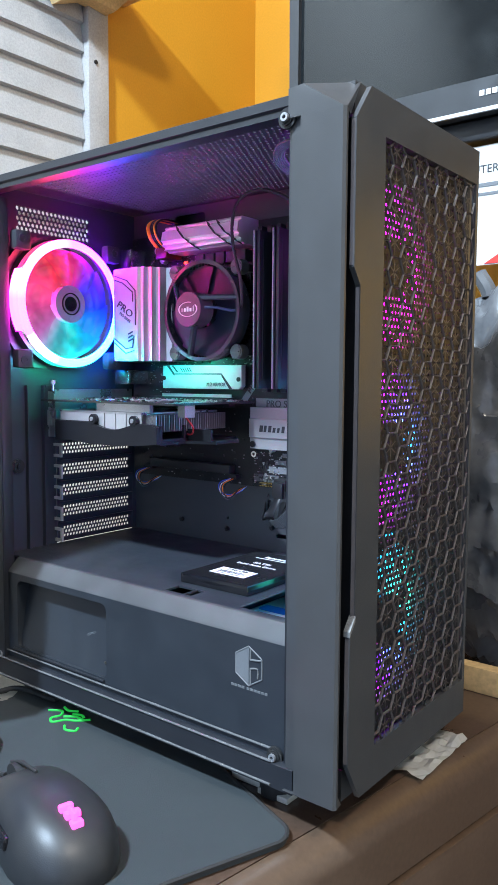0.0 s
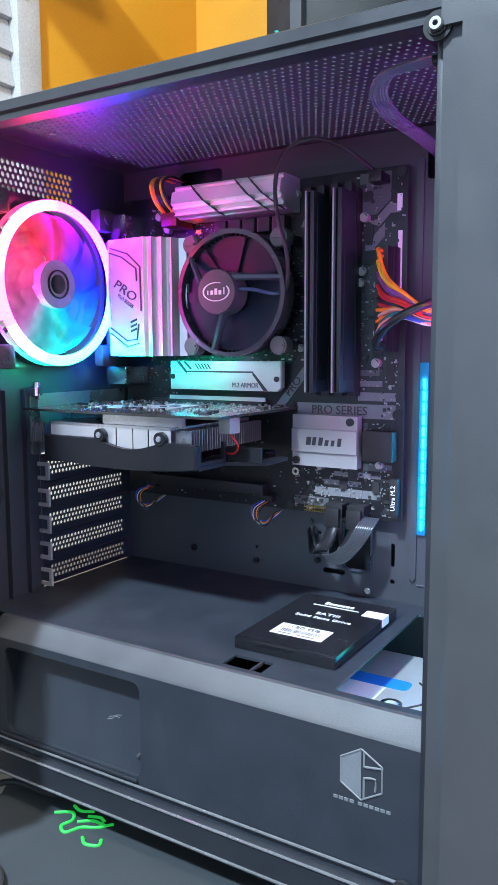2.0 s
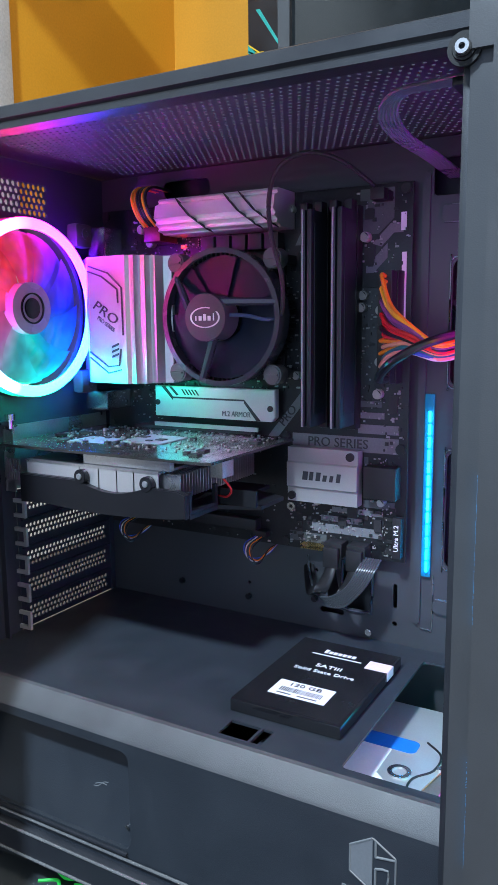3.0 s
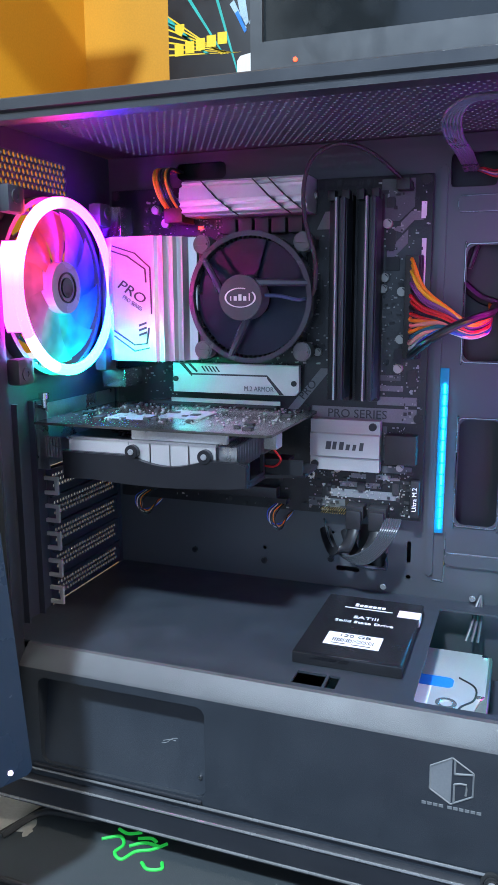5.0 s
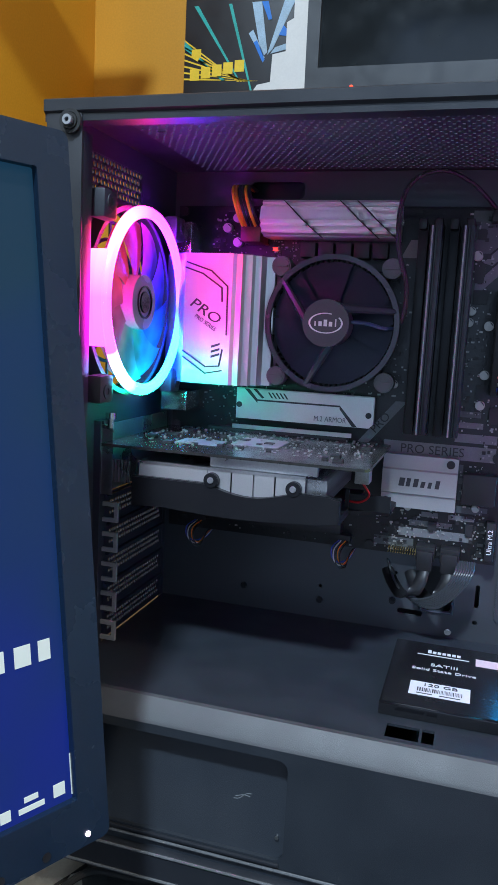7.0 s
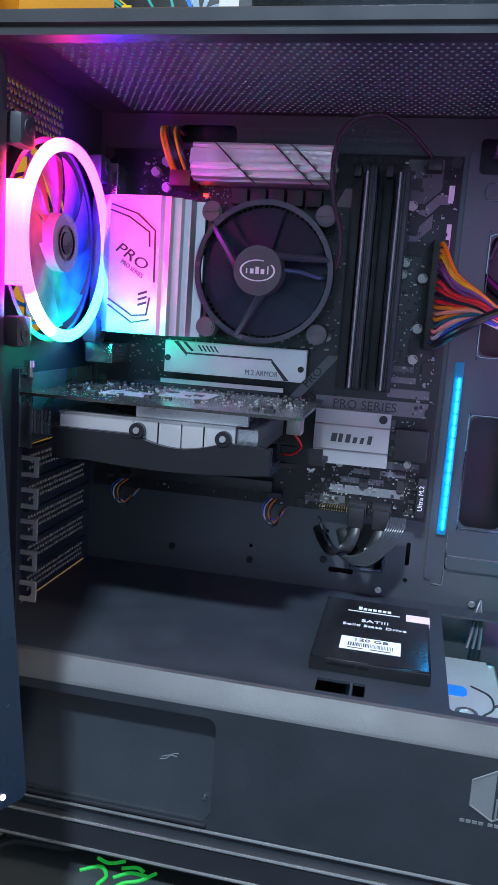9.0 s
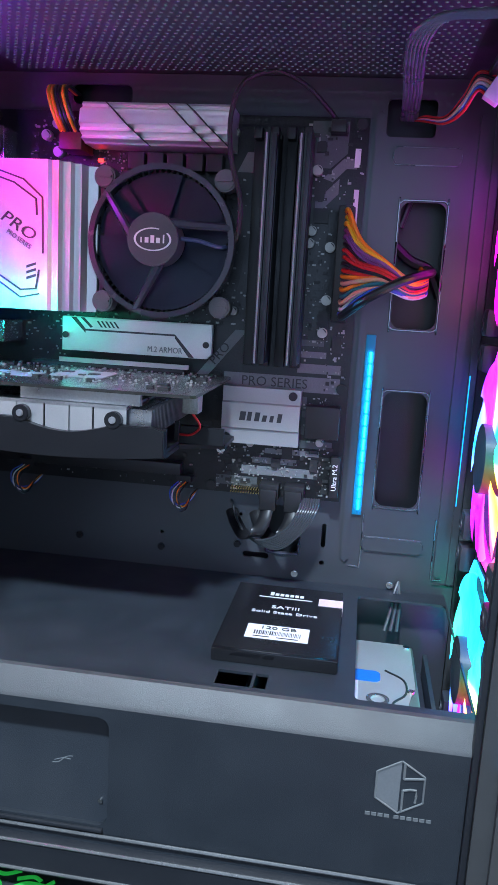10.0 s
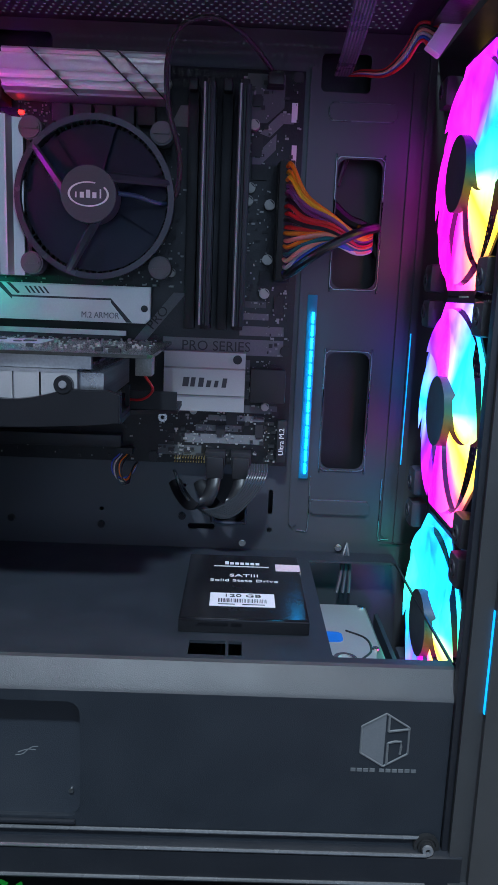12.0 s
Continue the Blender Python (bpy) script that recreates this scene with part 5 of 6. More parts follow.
def drives():
    s = thing("solid_state_drive", "black solid state drive with white printed label lying on the shroud", "drive")
    at = frame_at((0.2250, 0.0945, 0.1332), (1, 0.0, 0), (0, 1, 0))
    bm = boxes((-0.0325, 0.0345, -0.0490, 0.0490, -0.0001, 0.0074), bevel=0.0009)
    bm.transform(at)
    part("case", bm, GLOSS, s)
    bm = boxes((-0.0312, 0.033, -0.047, 0.047, 0.0074, 0.0076))
    bm.transform(at)
    part("sticker", bm, mat("satin_black_sticker", (0.012, 0.012, 0.014), 0.22, 0.0, 0.1, 900, 0.0), s)
    bm = boxes((-0.0175, 0.0175, -0.0325, -0.0145, 0.0076, 0.0078))
    bm.transform(at)
    lab = part("label", bm, LABEL, s, "white bar-code label")
    bm = bmesh.new()
    rnd = random.Random(5)
    x = -0.013
    while x < 0.013:
        w = rnd.choice((0.0003, 0.0005, 0.0008))
        box(bm, x, x + w, -0.0275, -0.0225, 0.0078, 0.0079)
        x += w + rnd.choice((0.0004, 0.0006))
    for a, b in ((-0.013, -0.004), (0.0, 0.012)):
        box(bm, a, b, -0.0305, -0.0295, 0.0078, 0.0079)
    bm.transform(at)
    tagged(part("bar_code", bm, DARKINK, lab), kind="stuff")
    lettering("lettering", "120 GB", 0.0052, at @ pose(0, -0.0185, 0.0079), DARKINK, lab, stretch=1.3)
    lettering("lettering", "SATIII", 0.0056, at @ pose(0.001, 0.0125, 0.0077), WHITE, s, stretch=1.25)
    lettering("lettering", "Solid State Drive", 0.0048, at @ pose(0.001, 0.0045, 0.0077), WHITE, s, stretch=1.2)
    bm = bmesh.new()
    for i in range(7):
        box(bm, -0.0105 + 0.0031 * i, -0.0082 + 0.0031 * i, 0.0310, 0.0345 + (0.0015 if i == 0 else 0), 0.0076, 0.0078)
    box(bm, -0.017, 0.016, 0.0272, 0.0282, 0.0076, 0.0078)
    bm.transform(at)
    part("emblem_bars", bm, WHITE, s, "white emblem bars")
    bm = boxes((0.020, 0.0348, 0.022, 0.033, 0.0076, 0.00785), (0.0346, 0.0349, 0.022, 0.033, 0.0022, 0.0076))
    bm.transform(at)
    part("seal", bm, mat("pink_white_seal", (0.78, 0.62, 0.63), 0.5, 0.0, 0.1, 700, 0.0), s, "pinkish white seal sticker")
    h = thing("hard_drive", "silver hard drive with white and blue label in its cage", "drive")
    part("case", boxes((0.226, 0.327 - 0.02, 0.005 + 0.012, 0.150, 0.082, 0.106), bevel=0.002), mat("cast_grey_metal", (0.30, 0.30, 0.30), 0.35, 0.8, 0.1, 900, 0.1), h)
    lid = part("lid", prism(bmesh.new(), "z", [(0.228, 0.019), (0.303, 0.019), (0.305, 0.03), (0.297, 0.06), (0.301, 0.08), (0.305, 0.09), (0.305, 0.145), (0.300, 0.148), (0.228, 0.148)], 0.106, 0.108, 0.0008), SILVER, h)
    part("spindle", ring(bmesh.new(), "z", 0.283, 0.072, 0.004, 0.0065, 0.108, 0.1088, 24), CHROME, lid)
    part("label", prism(bmesh.new(), "z", [(0.232, 0.022), (0.279, 0.022), (0.279, 0.060), (0.272, 0.066), (0.272, 0.092), (0.232, 0.092)], 0.108, 0.1083), LABEL, lid, "white label")
    part("label_band", prism(bmesh.new(), "z", rounded(0.232, 0.285, 0.0925, 0.106, 0.004), 0.108, 0.1083), BLUEINK, lid, "blue label band")
    for x, y in ((0.302, 0.024), (0.302, 0.085), (0.302, 0.143)):
        part("screw", rod(bmesh.new(), "z", x, y, 0.002, 0.108, 0.109, 12), CHROME, lid)
    part("groove", tube(bmesh.new(), [(0.288, 0.108, 0.1082), (0.2985, 0.098, 0.1082), (0.2990, 0.082, 0.1082), (0.2915, 0.070, 0.1082), (0.2915, 0.058, 0.1082), (0.2985, 0.046, 0.1082), (0.2960, 0.030, 0.1082), (0.288, 0.021, 0.1082)], 0.0007, 6, 5), DARK, lid, "dark stamped groove")
    cage = thing("drive_cage", "black steel drive cage under the shroud", "drive cage")
    part("base", boxes((0.215, 0.315, 0.010, 0.165, 0.078, 0.0815)), INNER, cage)
    part("wall", boxes((0.212, 0.2145, 0.010, 0.165, 0.03, 0.12)), INNER, cage)
    part("wall", boxes((0.3155, 0.3180, 0.020, 0.165, 0.03, 0.095)), INNER, cage)
    p = thing("power_supply", "black steel power supply behind the shroud", "power supply")
    part("case", boxes((0.004, 0.150, 0.024, 0.170, 0.032, 0.118), bevel=0.002), STEEL, p)
    part("cable_outlet", boxes((0.1505, 0.156, 0.05, 0.09, 0.06, 0.09), bevel=0.002), DARK, p)


# ---- cables ----
def cables():
    cols = {"orange": (0.75, 0.20, 0.01), "yellow": (0.80, 0.42, 0.02), "purple": (0.18, 0.05, 0.20), "red": (0.60, 0.02, 0.02), "black": (0.012, 0.012, 0.014), "blue": (0.02, 0.08, 0.45), "green": (0.02, 0.22, 0.10), "white": (0.6, 0.6, 0.58), "salmon": (0.75, 0.30, 0.22), "grey": (0.045, 0.050, 0.056), "teal": (0.02, 0.14, 0.16)}
    wire = {k: mat(k + "_wire_sleeve", v, 0.35, 0.0, 0.1, 900, 0.0) for k, v in cols.items()}
    a = thing("main_power_cable", "fan of coloured power wires curving into the tray opening", "cable")
    part("plug", boxes((0.2380, 0.2470, 0.148, 0.1579, 0.3115, 0.380), bevel=0.0008), DARK, a)
    order = ["orange", "yellow", "yellow", "purple", "purple", "black", "red", "red", "black", "red", "orange", "salmon", "orange", "teal", "salmon", "white", "blue"]
    rnd = random.Random(11)
    for i, k in enumerate(order):
        t = i / (len(order) - 1)
        z = 0.3765 - 0.0600 * t
        y0 = 0.149 + (0.004 if i % 2 else 0.0)
        ze = 0.3395 - 0.010 * t + rnd.uniform(-0.001, 0.001)
        zz = 0.340 + (z - 0.340) * 0.62 - 0.004 * (1 - t)
        pts = [(0.2425, y0, z), (0.2445, y0 - 0.012, z - 0.001), (0.2530, 0.129 + rnd.uniform(-0.002, 0.003), zz), (0.2670, 0.120 + rnd.uniform(-0.002, 0.002), ze + 0.002 + 0.006 * (1 - t)), (0.2820, 0.122 + 0.004 * t, ze - 0.002), (0.2915, 0.136, ze), (0.2930, 0.160, ze + 0.004), (0.2910, 0.184, ze + 0.008)]
        part("wire", tube(bmesh.new(), pts, 0.00125, 8), wire[k], a, k + " wire")
    part("sheath", tube(bmesh.new(), [(0.2440, 0.150, 0.3145), (0.2465, 0.130, 0.3165), (0.2580, 0.1150, 0.3255), (0.2730, 0.1120, 0.3345), (0.2860, 0.1180, 0.3400), (0.2945, 0.136, 0.343), (0.2945, 0.185, 0.347)], 0.0026, 10), wire["black"], a, "black sleeved wire bundle")
    e = thing("processor_power_cable", "short orange and black wires on a red-lit power plug", "cable")
    # red light falling on the plug is put into its colour
    part("plug", boxes((0.0630, 0.0775, 0.148, 0.1695, 0.4065, 0.4175), bevel=0.0008), mat("red_lit_plug", (0.10, 0.012, 0.012), 0.4), e)
    for i, k in enumerate(("yellow", "orange", "black", "black", "yellow", "black")):
        x = 0.0645 + 0.0023 * i
        part("wire", tube(bmesh.new(), [(x, 0.150, 0.416), (x - 0.002, 0.141, 0.425), (x - 0.006, 0.142, 0.437), (x - 0.010, 0.156, 0.445), (x - 0.012, 0.18, 0.446)], 0.0011, 8), wire[k], e)
    f = thing("cooler_fan_cable", "black braided fan cable looping over the memory modules", "cable")
    part("sleeve", tube(bmesh.new(), [(0.172, 0.142, 0.352), (0.1795, 0.136, 0.358), (0.1810, 0.132, 0.378), (0.1745, 0.131, 0.402), (0.1735, 0.130, 0.425), (0.180, 0.131, 0.443), (0.197, 0.137, 0.4505), (0.214, 0.146, 0.4455), (0.228, 0.155, 0.434), (0.233, 0.160, 0.4285)], 0.0015, 8), mat("braided_black_sleeve", (0.018, 0.018, 0.02), 0.5, 0.0, 0.6, 1400, 0.9), f)
    part("plug", boxes((0.2295, 0.2385, 0.155, 0.1619, 0.4225, 0.4295), bevel=0.0006), DARK, f)
    part("wire", tube(bmesh.new(), [(0.1485, 0.123, 0.3545), (0.158, 0.1275, 0.3540), (0.168, 0.134, 0.3515), (0.1735, 0.140, 0.352)], 0.0013, 8), mat("slate_blue_wire_sleeve", (0.045, 0.07, 0.14), 0.35), f, "slate-blue fan wire")
    s = thing("data_cable", "flat black drive cables looping under the motherboard", "cable")
    for x, d in ((0.2055, 0.0), (0.222, 0.002)):
        part("plug", boxes((x - 0.0055, x + 0.0055, 0.154, 0.1578, 0.187, 0.201), bevel=0.001), DARK, s)
        part("cable", tube(bmesh.new(), [(x, 0.156, 0.188), (x - 0.0015, 0.152, 0.180), (x - 0.006, 0.151, 0.1715), (x - 0.014, 0.157, 0.168), (x - 0.022, 0.170, 0.172), (x - 0.028, 0.18, 0.18)], 0.0012, 10, 8, 3.6, (1, 0, 0.4)), wire["black"], s)
    h = thing("front_header_cable", "grey ribbed ribbon of wires along the lower motherboard edge", "cable")
    for i in range(8):
        q = 0.0016 * i
        part("wire", tube(bmesh.new(), [(0.2275 + q, 0.160, 0.196), (0.2265 + q, 0.150, 0.190), (0.2200 + q * 0.9, 0.148, 0.178 - q * 0.1), (0.2080 + q * 0.7, 0.150, 0.1690 - q * 0.5), (0.1960 + q * 0.3, 0.155, 0.1670 - q * 0.2), (0.186, 0.166, 0.173), (0.178, 0.178, 0.186)], 0.00085, 6), wire["grey"], h)
    for (x, z, n, y) in ((0.144, 0.199, "fan_header_wire", 0.163), (0.033, 0.201, "fan_header_wire", 0.163)):
        w = thing(n, "loop of thin coloured wires hanging below the motherboard", "cable")
        for i, k in enumerate(("blue", "white", "grey", "orange", "black")):
            o, h = 0.0016 * i, 0.0022 * ((i * 2) % 5)
            part("wire", tube(bmesh.new(), [(x + o, y, z), (x - 0.003 + o, y - 0.010, z - 0.003 - h * 0.3), (x - 0.002 + o * 0.9, y - 0.012, z - 0.010 - h * 0.4), (x + 0.003 + o * 0.6, y - 0.007, z - 0.014 - h * 0.5), (x + 0.008, y + 0.004, z - 0.013 + o * 0.5), (x + 0.010, y + 0.014, z - 0.008)], 0.00045, 6), wire[k], w)
        part("plug", boxes((x - 0.002, x + 0.008, y, 0.1699, z - 0.0005, z + 0.004)), DARK, w)
    r = thing("ribbon_cable", "flat grey ribbon cable hanging from the front ports", "cable")
    for i in range(6):
        q = 0.0017 * i
        part("strand", tube(bmesh.new(), [(0.318, 0.030 + q, 0.4475), (0.300, 0.040 + q, 0.4500), (0.2800 + q * 0.5, 0.050 + q * 0.6, 0.4510), (0.2690 + q, 0.062, 0.4455), (0.2680 + q, 0.085, 0.4400), (0.2700 + q, 0.130, 0.4385), (0.2710 + q, 0.182, 0.4360)], 0.00105, 8), mat("slate_ribbon", (0.10, 0.12, 0.145), 0.30) if i == 0 else bpy.data.materials["slate_ribbon"], r)
    t = thing("front_port_cable", "coloured front port wires on a pale plug", "cable")
    bm = boxes((-0.0045, 0.0045, -0.004, 0.004, -0.0095, 0.0095), bevel=0.0008)
    bm.transform(pose(0.3185, 0.114, 0.4390, 0, 32, 0))
    part("plug", bm, LABEL, t, "pale plastic plug")
    for i, k in enumerate(("red", "blue", "white", "salmon", "black", "red")):
        q = 0.0022 * i
        part("wire", tube(bmesh.new(), [(0.3130 + 0.3 * q, 0.114, 0.4330 + q), (0.3070, 0.113 + 0.4 * q, 0.4360 + 0.9 * q), (0.3010, 0.120, 0.4270 + 0.7 * q), (0.294, 0.140, 0.4255 + 0.3 * q), (0.284, 0.165, 0.432 + 0.2 * q), (0.279, 0.182, 0.436)], 0.0009, 8), wire[k], t)
    part("port_board", boxes((0.312, 0.3265, 0.03, 0.12, 0.444, 0.4475), bevel=0.0006), PCB, t)
    bun = thing("hidden_cable_bundle", "black cables behind the tray opening", "cable")
    part("cable", tube(bmesh.new(), [(0.276, 0.186, 0.372), (0.284, 0.188, 0.395), (0.30, 0.188, 0.42)], 0.0018, 8), wire["grey"], bun)
    part("cable", tube(bmesh.new(), [(0.272, 0.187, 0.362), (0.284, 0.187, 0.352), (0.297, 0.187, 0.346), (0.305, 0.188, 0.33)], 0.0035, 8), wire["black"], bun)
    for i in range(3):
        part("cable", tube(bmesh.new(), [(0.288 + 0.004 * i, 0.157, 0.112), (0.291 + 0.003 * i, 0.164, 0.122), (0.293 + 0.002 * i, 0.172, 0.132), (0.296, 0.177, 0.140)], 0.0012, 8), wire["grey"], bun)


# ---- things round the case ----
def screens():
    m = thing("computer_monitor", "black-framed monitor showing a dark blue desktop", "monitor")
    at = frame_at((0.075, -0.060, 0.100), (0.438, 0.899, 0), (-0.105, 0.03, 1.0))
    w, h = 0.50, 0.332
    bm = bmesh.new()
    plate(bm, "z", rounded(-w, 0, 0, h, 0.004), [rounded(-w + 0.017, -0.017, 0.024, h - 0.018, 0.001)[::-1]], -0.004, 0.004)
    bm.transform(at)
    part("bezel", bm, MONBEZEL, m)
    bm = boxes((-w, 0, 0.0, h, -0.03, -0.0042), bevel=0.004)
    bm.transform(at)
    part("back", bm, DARK, m)
    bm = boxes((-w + 0.016, -0.016, 0.023, h - 0.017, -0.0035, 0.0))
    bm.transform(at)
    part("panel", bm, desktop(), m, "lit dark blue desktop picture")
    glow("screen_white", (0.8, 0.9, 0.85), 0.5)
    for x, wd in ((-0.024, 0.006), (-0.034, 0.008), (-0.047, 0.009), (-0.064, 0.009), (-0.077, 0.009)):
        bm = boxes((x - wd, x, 0.094, 0.1035, 0.0002, 0.0006))
        bm.transform(at)
        part("screen_bar", bm, bpy.data.materials["screen_white"], m, "white bar of screen writing")
    bm = boxes((-0.027, -0.021, 0.028, 0.034, 0.0002, 0.0006), (-0.045, -0.032, 0.0275, 0.030, 0.0002, 0.0006), (-0.042, -0.035, 0.032, 0.0345, 0.0002, 0.0006), (-0.054, -0.049, 0.027, 0.032, 0.0002, 0.0006), (-0.0175, -0.0171, 0.026, 0.046, 0.0002, 0.0006))
    bm.transform(at)
    part("task_icon", bm, bpy.data.materials["screen_white"], m)
    bm = rod(bmesh.new(), "z", -0.0125, 0.0055, 0.0013, 0.0041, 0.0048, 12)
    bm.transform(at)
    part("power_light", bm, glow("power_light_white", (1, 0.8, 1), 6), m, "small white power light")
    for x in (-0.035, -0.058):
        bm = rod(bmesh.new(), "z", x, 0.0045, 0.0022, 0.0041, 0.0044, 12)
        bm.transform(at)
        part("button", bm, DARK, m)
    bm = boxes((-0.30, -0.20, -0.09, 0.06, -0.045, -0.0305), bevel=0.003)
    bm.transform(at)
    part("stand", bm, DARK, m)
    bm = boxes((-0.36, -0.14, -0.0925, -0.0805, -0.12, 0.06), bevel=0.003)
    bm.transform(at)
    part("stand_foot", bm, DARK, m)
    t = thing("television", "switched-off flat television with a dark grey frame", "television")
    bm = bmesh.new()
    plate(bm, "y", [(0.040, 0.566), (0.76, 0.566), (0.76, 1.02), (0.036, 1.02)], [[(0.052, 0.601), (0.052, 1.003), (0.744, 1.003), (0.744, 0.601)]], -0.412, -0.400)
    part("frame", bm, BEZEL, t)
    part("back", boxes((0.036, 0.76, 0.4122, 0.46, 0.568, 1.018), bevel=0.006), DARK, t)
    part("panel", boxes((0.050, 0.746, 0.406, 0.4118, 0.599, 1.005)), SCREEN, t, "black glossy screen")
    part("lower_strip", boxes((0.036, 0.76, 0.3965, 0.3998, 0.566, 0.570)), SILVER, t, "bright lower trim strip")
    part("power_light", rod(bmesh.new(), "y", 0.0865, 0.5815, 0.0022, -0.3998, -0.399, 12), glow("red_standby", (1, 0.05, 0.01), 4), t, "small red standby light")
    bm = bmesh.new()
    for i in range(9):
        box(bm, 0.2795 + 0.0068 * i, 0.2845 + 0.0068 * i, 0.3992, 0.3999, 0.583, 0.5885)
    part("emblem_bars", bm, WHITE, t, "white emblem bars")
    sb = thing("television_stand", "dark cabinet behind the desk under the television", "stand")
    part("top", boxes((0.10, 0.90, 0.415, 0.60, 0.545, 0.5655), bevel=0.003), DARK, sb)
    part("side", boxes((0.10, 0.13, 0.43, 0.60, -0.75, 0.5448), bevel=0.003), DARK, sb)
    part("side", boxes((0.87, 0.90, 0.43, 0.60, -0.75, 0.5448), bevel=0.003), DARK, sb)
    part("back", boxes((0.1302, 0.8698, 0.47, 0.49, 0.22, 0.5448)), YELLOWWOOD, sb, "ochre painted back panel")
    part("lower_back", boxes((0.1302, 0.8698, 0.47, 0.49, -0.75, 0.2195)), DARK, sb)


def desktop():
    m = bpy.data.materials.new("desktop_picture")
    m.use_nodes = True
    nt = m.node_tree
    b = nt.nodes["Principled BSDF"]
    co, no, ramp, sep, mr, add = (nt.nodes.new(k) for k in ("ShaderNodeTexCoord", "ShaderNodeTexNoise", "ShaderNodeValToRGB", "ShaderNodeSeparateXYZ", "ShaderNodeMapRange", "ShaderNodeMath"))
    no.inputs["Scale"].default_value = 9
    nt.links.new(co.outputs["Object"], no.inputs["Vector"])
    nt.links.new(co.outputs["Object"], sep.inputs[0])
    nt.links.new(sep.outputs["Z"], mr.inputs["Value"])
    mr.inputs["From Min"].default_value, mr.inputs["From Max"].default_value = 0.12, 0.42
    mr.inputs["To Min"].default_value, mr.inputs["To Max"].default_value = -0.3, 0.5
    nt.links.new(no.outputs[0], add.inputs[0])
    nt.links.new(mr.outputs[0], add.inputs[1])
    nt.links.new(add.outputs[0], ramp.inputs[0])
    e = ramp.color_ramp.elements
    e[0].position, e[0].color = 0.15, (0.002, 0.012, 0.17, 1)
    e[1].position, e[1].color = 0.95, (0.006, 0.030, 0.060, 1)
    e.new(0.5).color = (0.003, 0.020, 0.095, 1)
    nt.links.new(ramp.outputs[0], b.inputs["Emission Color"])
    b.inputs["Emission Strength"].default_value = 1.7
    b.inputs["Base Color"].default_value = (0.01, 0.01, 0.012, 1)
    b.inputs["Roughness"].default_value = 0.3
    b.inputs["Specular IOR Level"].default_value = 0.08
    return m


def clutter():
    g = thing("graphics_card_box", "dark product box with green and yellow streaks on its printed face", "box")
    part("carton", boxes((-0.345, -0.12, 1.02, 1.10, 0.74, 1.10), bevel=0.002), DARK, g)
    for i in range(7):
        y0 = 0.86 - 0.011 * i
        bm = prism(bmesh.new(), "y", [(-0.344, y0), (-0.344, y0 + 0.003), (-0.236 + 0.006 * i, 0.787), (-0.240 + 0.006 * i, 0.787)], -1.0199, -1.0193)
        part("yellow_streak", bm, YELLOW, g)
    bm = bmesh.new()
    for o in ([(-0.328, 0.92), (-0.320, 0.92), (-0.236, 0.790), (-0.239, 0.790)], [(-0.262, 0.92), (-0.256, 0.92), (-0.206, 0.752), (-0.209, 0.752)], [(-0.345, 0.862), (-0.345, 0.848), (-0.262, 0.790), (-0.270, 0.790)]):
        prism(bm, "y", o, -1.0199, -1.0193)
    part("green_streak", bm, mat("teal_printed_ink", (0.02, 0.35, 0.30), 0.4), g)
    bm = bmesh.new()
    for o in ([(-0.196, 0.825), (-0.186, 0.835), (-0.200, 0.92), (-0.218, 0.92)], [(-0.186, 0.830), (-0.176, 0.840), (-0.138, 0.92), (-0.158, 0.92)], [(-0.222, 0.868), (-0.214, 0.874), (-0.190, 0.826), (-0.194, 0.822)], [(-0.180, 0.832), (-0.172, 0.842), (-0.150, 0.848), (-0.150, 0.838)]):
        prism(bm, "y", o, -1.0199, -1.0190)
    part("pale_blade_print", bm, mat("pale_blue_printed_ink", (0.30, 0.42, 0.52), 0.4), g, "pale blue printed blades")
    bm = bmesh.new()
    for o in ([(-0.200, 0.92), (-0.188, 0.92), (-0.180, 0.890), (-0.186, 0.888)], [(-0.166, 0.862), (-0.158, 0.878), (-0.152, 0.872), (-0.152, 0.860)], [(-0.212, 0.852), (-0.206, 0.856), (-0.190, 0.822), (-0.194, 0.818)]):
        prism(bm, "y", o, -1.0199, -1.0188)
    part("blue_print", bm, BLUEINK, g, "bright blue printed patches")
    bm = bmesh.new()
    for i in range(5):
        x = -0.332 + 0.0215 * i
        box(bm, x, x + 0.018, 1.0188, 1.0192, 0.792 + 0.003 * i, 0.812 + 0.003 * i)
    prism(bm, "y", [(-0.330, 0.832), (-0.318, 0.825), (-0.312, 0.835), (-0.312, 0.846), (-0.330, 0.846)], -1.0199, -1.0188)
    part("yellow_badge", bm, YELLOW, g, "yellow badges")
    bm = prism(bmesh.new(), "y", [(-0.206, 0.742), (-0.112, 0.742), (-0.112, 1.05), (-0.138, 1.05), (-0.138, 0.886), (-0.150, 0.880), (-0.150, 0.832), (-0.174, 0.828), (-0.176, 0.782), (-0.200, 0.778), (-0.206, 0.770)], -1.018, -1.012)
    part("white_insert", bm, PAPER, g, "white stepped card")
    s = thing("wall_ledge", "ochre painted ledge carrying a product box", "ledge")
    part("board", boxes((-0.6, 0.2, 1.04, 1.149, 0.715, 0.7395), bevel=0.003), WALL, s)
    p = thing("poster", "white printed poster with a red corner leaning behind the case", "poster")
    part("sheet", boxes((0.245, 0.40, 0.4235, 0.4245, 0.415, 0.540)), PAPER, p)
    lettering("lettering", "COMPUTER", 0.012, FRONT(0.262, 0.4232, 0.515), DARKINK, p)
    part("red_corner", prism(bmesh.new(), "y", [(0.280, 0.416), (0.33, 0.416), (0.33, 0.446)], -0.4234, -0.4228), RED, p)
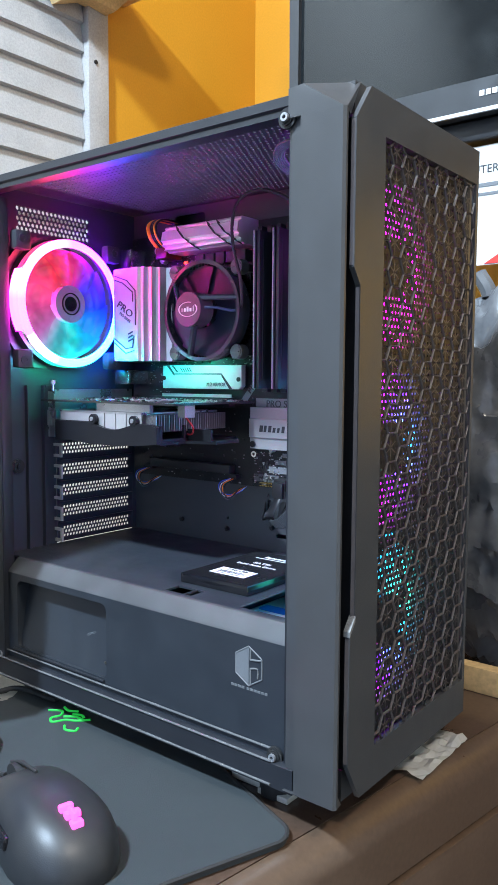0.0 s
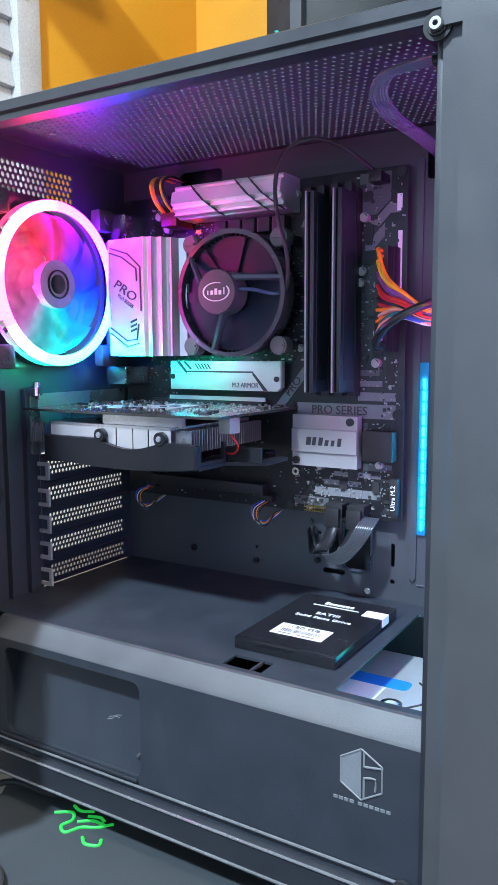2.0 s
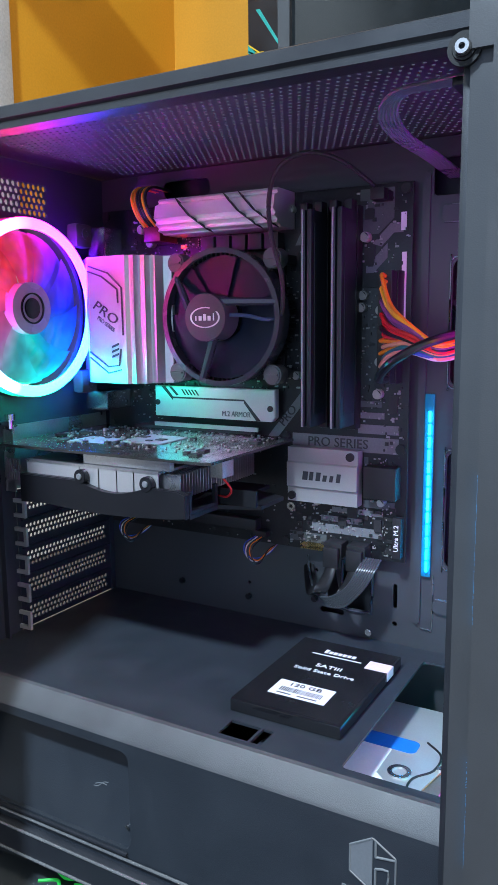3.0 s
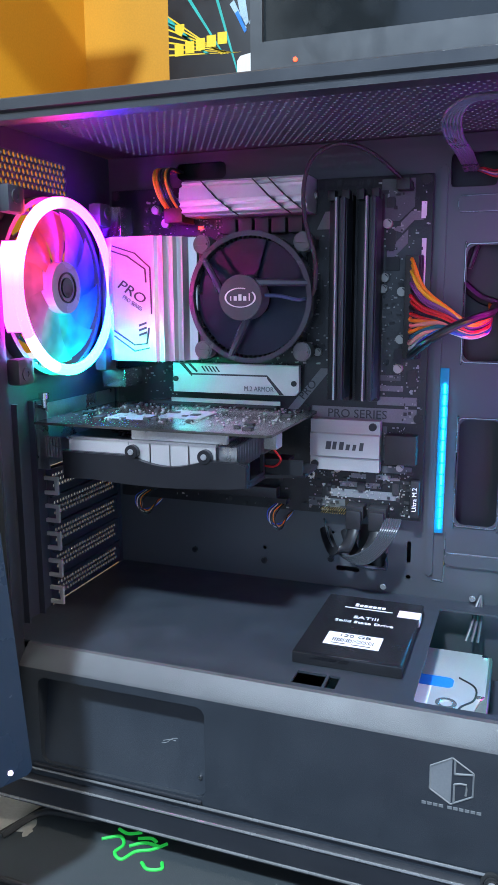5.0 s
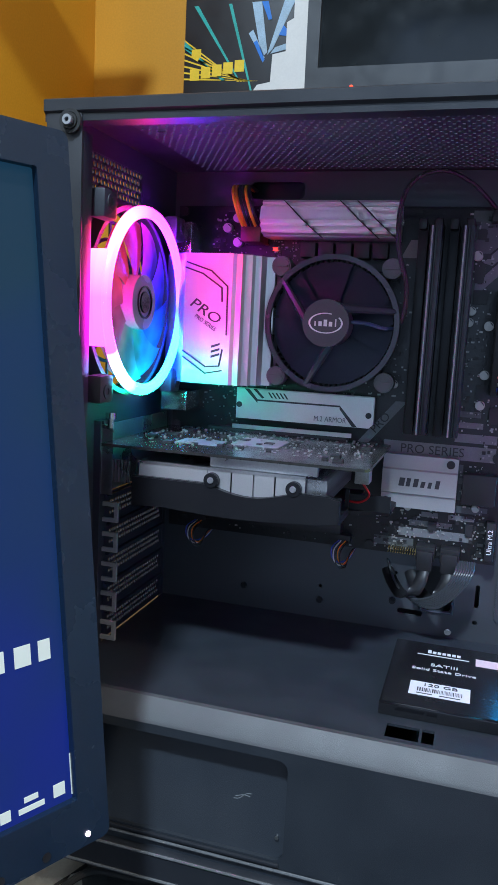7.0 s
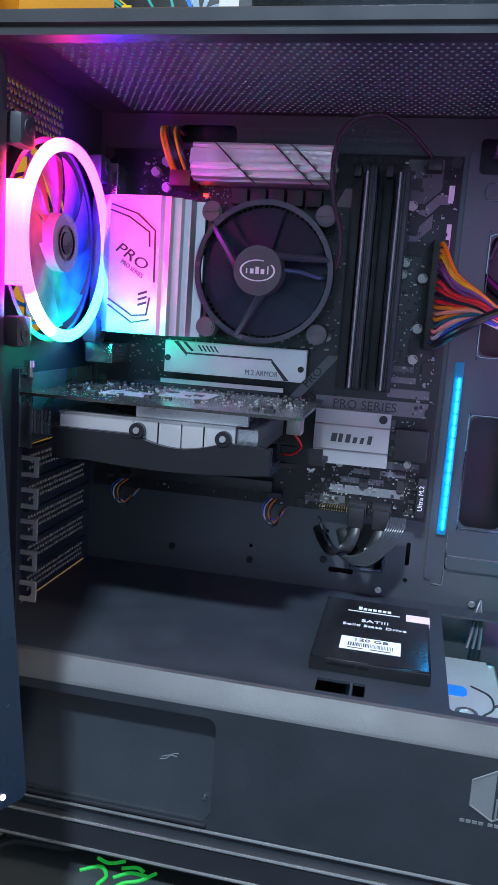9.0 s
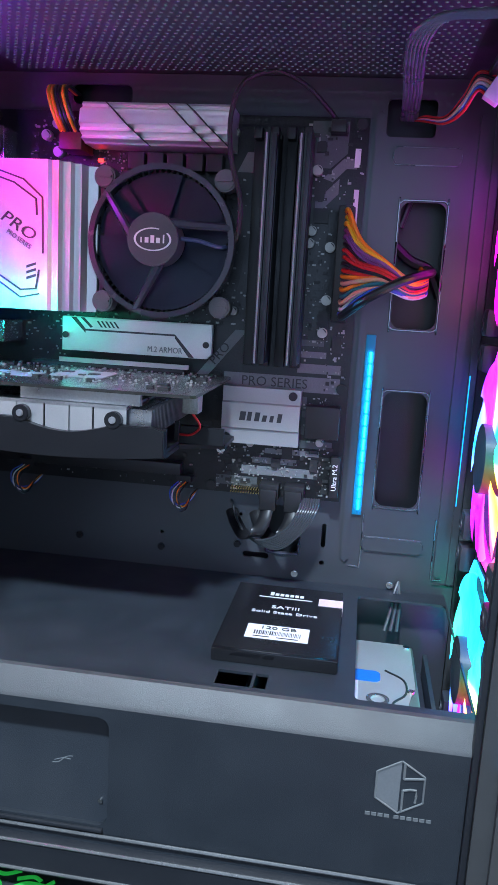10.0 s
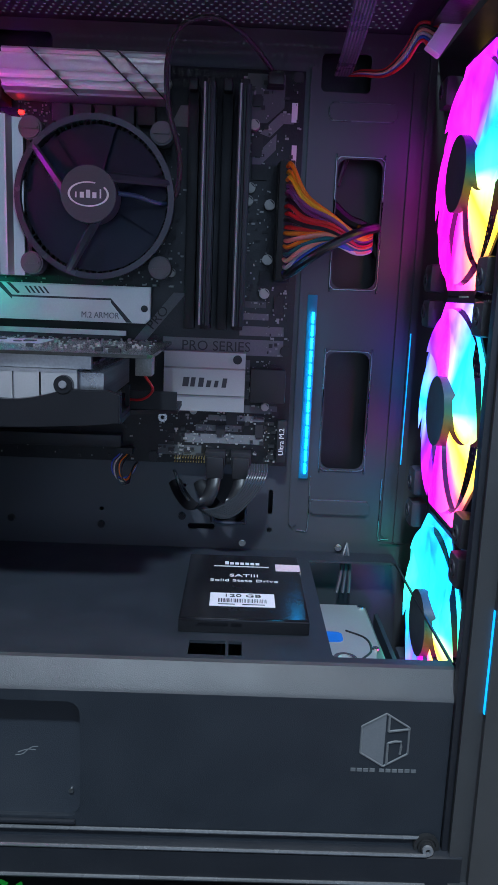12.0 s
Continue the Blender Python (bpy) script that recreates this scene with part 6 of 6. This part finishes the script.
    part("printed_bars", boxes((0.27, 0.32, 0.4229, 0.4234, 0.497, 0.501), (0.27, 0.31, 0.4229, 0.4234, 0.488, 0.491)), GREYINK, p)
    b = thing("bin_bag", "crumpled glossy black plastic bag behind the case", "bag")
    bm = bmesh.new()
    bmesh.ops.create_icosphere(bm, subdivisions=6, radius=1.0)
    for v in bm.verts:
        d = v.co.normalized()
        n = 0.10 * noise.noise(d * 2.0) - 0.22 * abs(noise.noise(d * 3.1 + Vector((5, 0, 0)))) - 0.10 * abs(noise.noise(d * 7.0)) - 0.05 * abs(noise.noise(d * 15.0)) + 0.12
        v.co = (0.345 + d.x * 0.11 * (1 + n), 0.350 + d.y * 0.055 * (1 + n), max(0.20 + d.z * 0.17 * (1 + n), 0.0065))
    part("film", bm, BAG, b)
    part("knot", tube(bmesh.new(), [(0.31, 0.345, 0.345), (0.318, 0.345, 0.372), (0.306, 0.345, 0.395)], 0.008, 8), BAG, b)
    k = thing("wood_offcuts", "two thin pale plywood sheets lying on the desk", "board")
    part("sheet", boxes((0.24, 0.42, 0.28, 0.295, 0.0065, 0.030), bevel=0.001), TIMBER, k)
    pw = thing("paper_wrapper", "creased white paper wrapper lying under the case front", "paper")
    bm = bmesh.new()
    rows = [[bm.verts.new((0.335 + 0.038 * i / 9 + 0.003 * noise.noise((i, j, 2)), 0.105 + 0.080 * j / 14, 0.0072 + 0.008 * abs(noise.noise((0.45 * i, 0.37 * j, 7))))) for j in range(15)] for i in range(10)]
    for a, d in zip(rows, rows[1:]):
        for j in range(14):
            bm.faces.new((a[j], a[j + 1], d[j + 1], d[j]))
    bmesh.ops.solidify(bm, geom=bm.faces[:], thickness=0.0004)
    part("sheet", bm, PAPER, pw, smooth=False)
    # block added behind the case so the slot holes look white
    wc = thing("white_vent_backing", "added white block that whitens the slot holes from behind", "box")
    part("carton", boxes((-0.50, -0.42, 0.32, 0.86, 0.0065, 0.26), bevel=0.002), VENTBACKING, wc)
    c = thing("grey_cloth", "crumpled pale grey cloth on the desk beside the pad", "cloth")
    bm = bmesh.new()
    n = 36
    rows = []
    for i in range(n):
        row = []
        for j in range(n):
            x, y = -0.16 + 0.205 * i / (n - 1), -0.14 + 0.19 * j / (n - 1)
            row.append(bm.verts.new((x + 0.006 * noise.noise((x * 30, y * 30, 3)), y, 0.0075 + 0.007 * abs(noise.noise((x * 22, y * 22, 0))) + 0.003 * abs(noise.noise((x * 60, y * 60, 5))))))
        rows.append(row)
    for a, d in zip(rows, rows[1:]):
        for j in range(n - 1):
            bm.faces.new((a[j], a[j + 1], d[j + 1], d[j]))
    bmesh.ops.solidify(bm, geom=bm.faces[:], thickness=0.001)
    part("cloth", bm, PALE, c)
    for pts in (((0.02, -0.02, 0.016), (0.035, 0.005, 0.019), (0.07, 0.02, 0.013), (0.03, 0.06, 0.012)), ((-0.05, -0.10, 0.014), (0.0, -0.06, 0.018), (0.04, -0.07, 0.014), (0.06, -0.10, 0.0125))):
        w = thing("loose_cable", "thin black loose cable lying on the cloth", "cable")
        part("cord", tube(bmesh.new(), pts, 0.0022, 8), RUBBER, w)


EDGELINE = mat("pale_grey_edge_line", (0.30, 0.31, 0.33), 0.4, 0.0, 0.1, 900, 0.0)
SPREADER = mat("black_anodised_spreader", (0.016, 0.018, 0.028), 0.42, 0.0, 0.12, 900, 0.04)
# shroud bevel: its catch of light is put into a lighter grey
EDGE = mat("lit_textured_edge", (0.054, 0.056, 0.059), 0.50, 0.0, 0.35, 2600, 0.22)
STRIP = glow("cyan_slit_and_reflection_light", (0.004, 0.36, 0.90), 3.0)
# emission colours for the reflection built on the tray
REFLECTIONBASE = glow("deep_blue_reflection_glow", (0.0, 0.26, 0.50), 0.26)
REFLECTIONDASH = [glow("blue_reflection_dash", (0.002, 0.40, 0.95), 38.0), glow("cyan_reflection_dash", (0.004, 0.46, 0.85), 38.0), glow("green_reflection_dash", (0.004, 0.50, 0.75), 32.0)]
HIGHLIGHTBEAD = mat("tray_edge_highlight", (0.26, 0.28, 0.31), 0.26, 0.85, 0.2, 900, 0.03)
YELLOWWOOD = WALL

room()
desk()
mouse()
computer_case()
fans()
motherboard()
heatsinks()
processor_cooler()
memory_sticks()
graphics_card()
drives()
cables()
screens()
clutter()
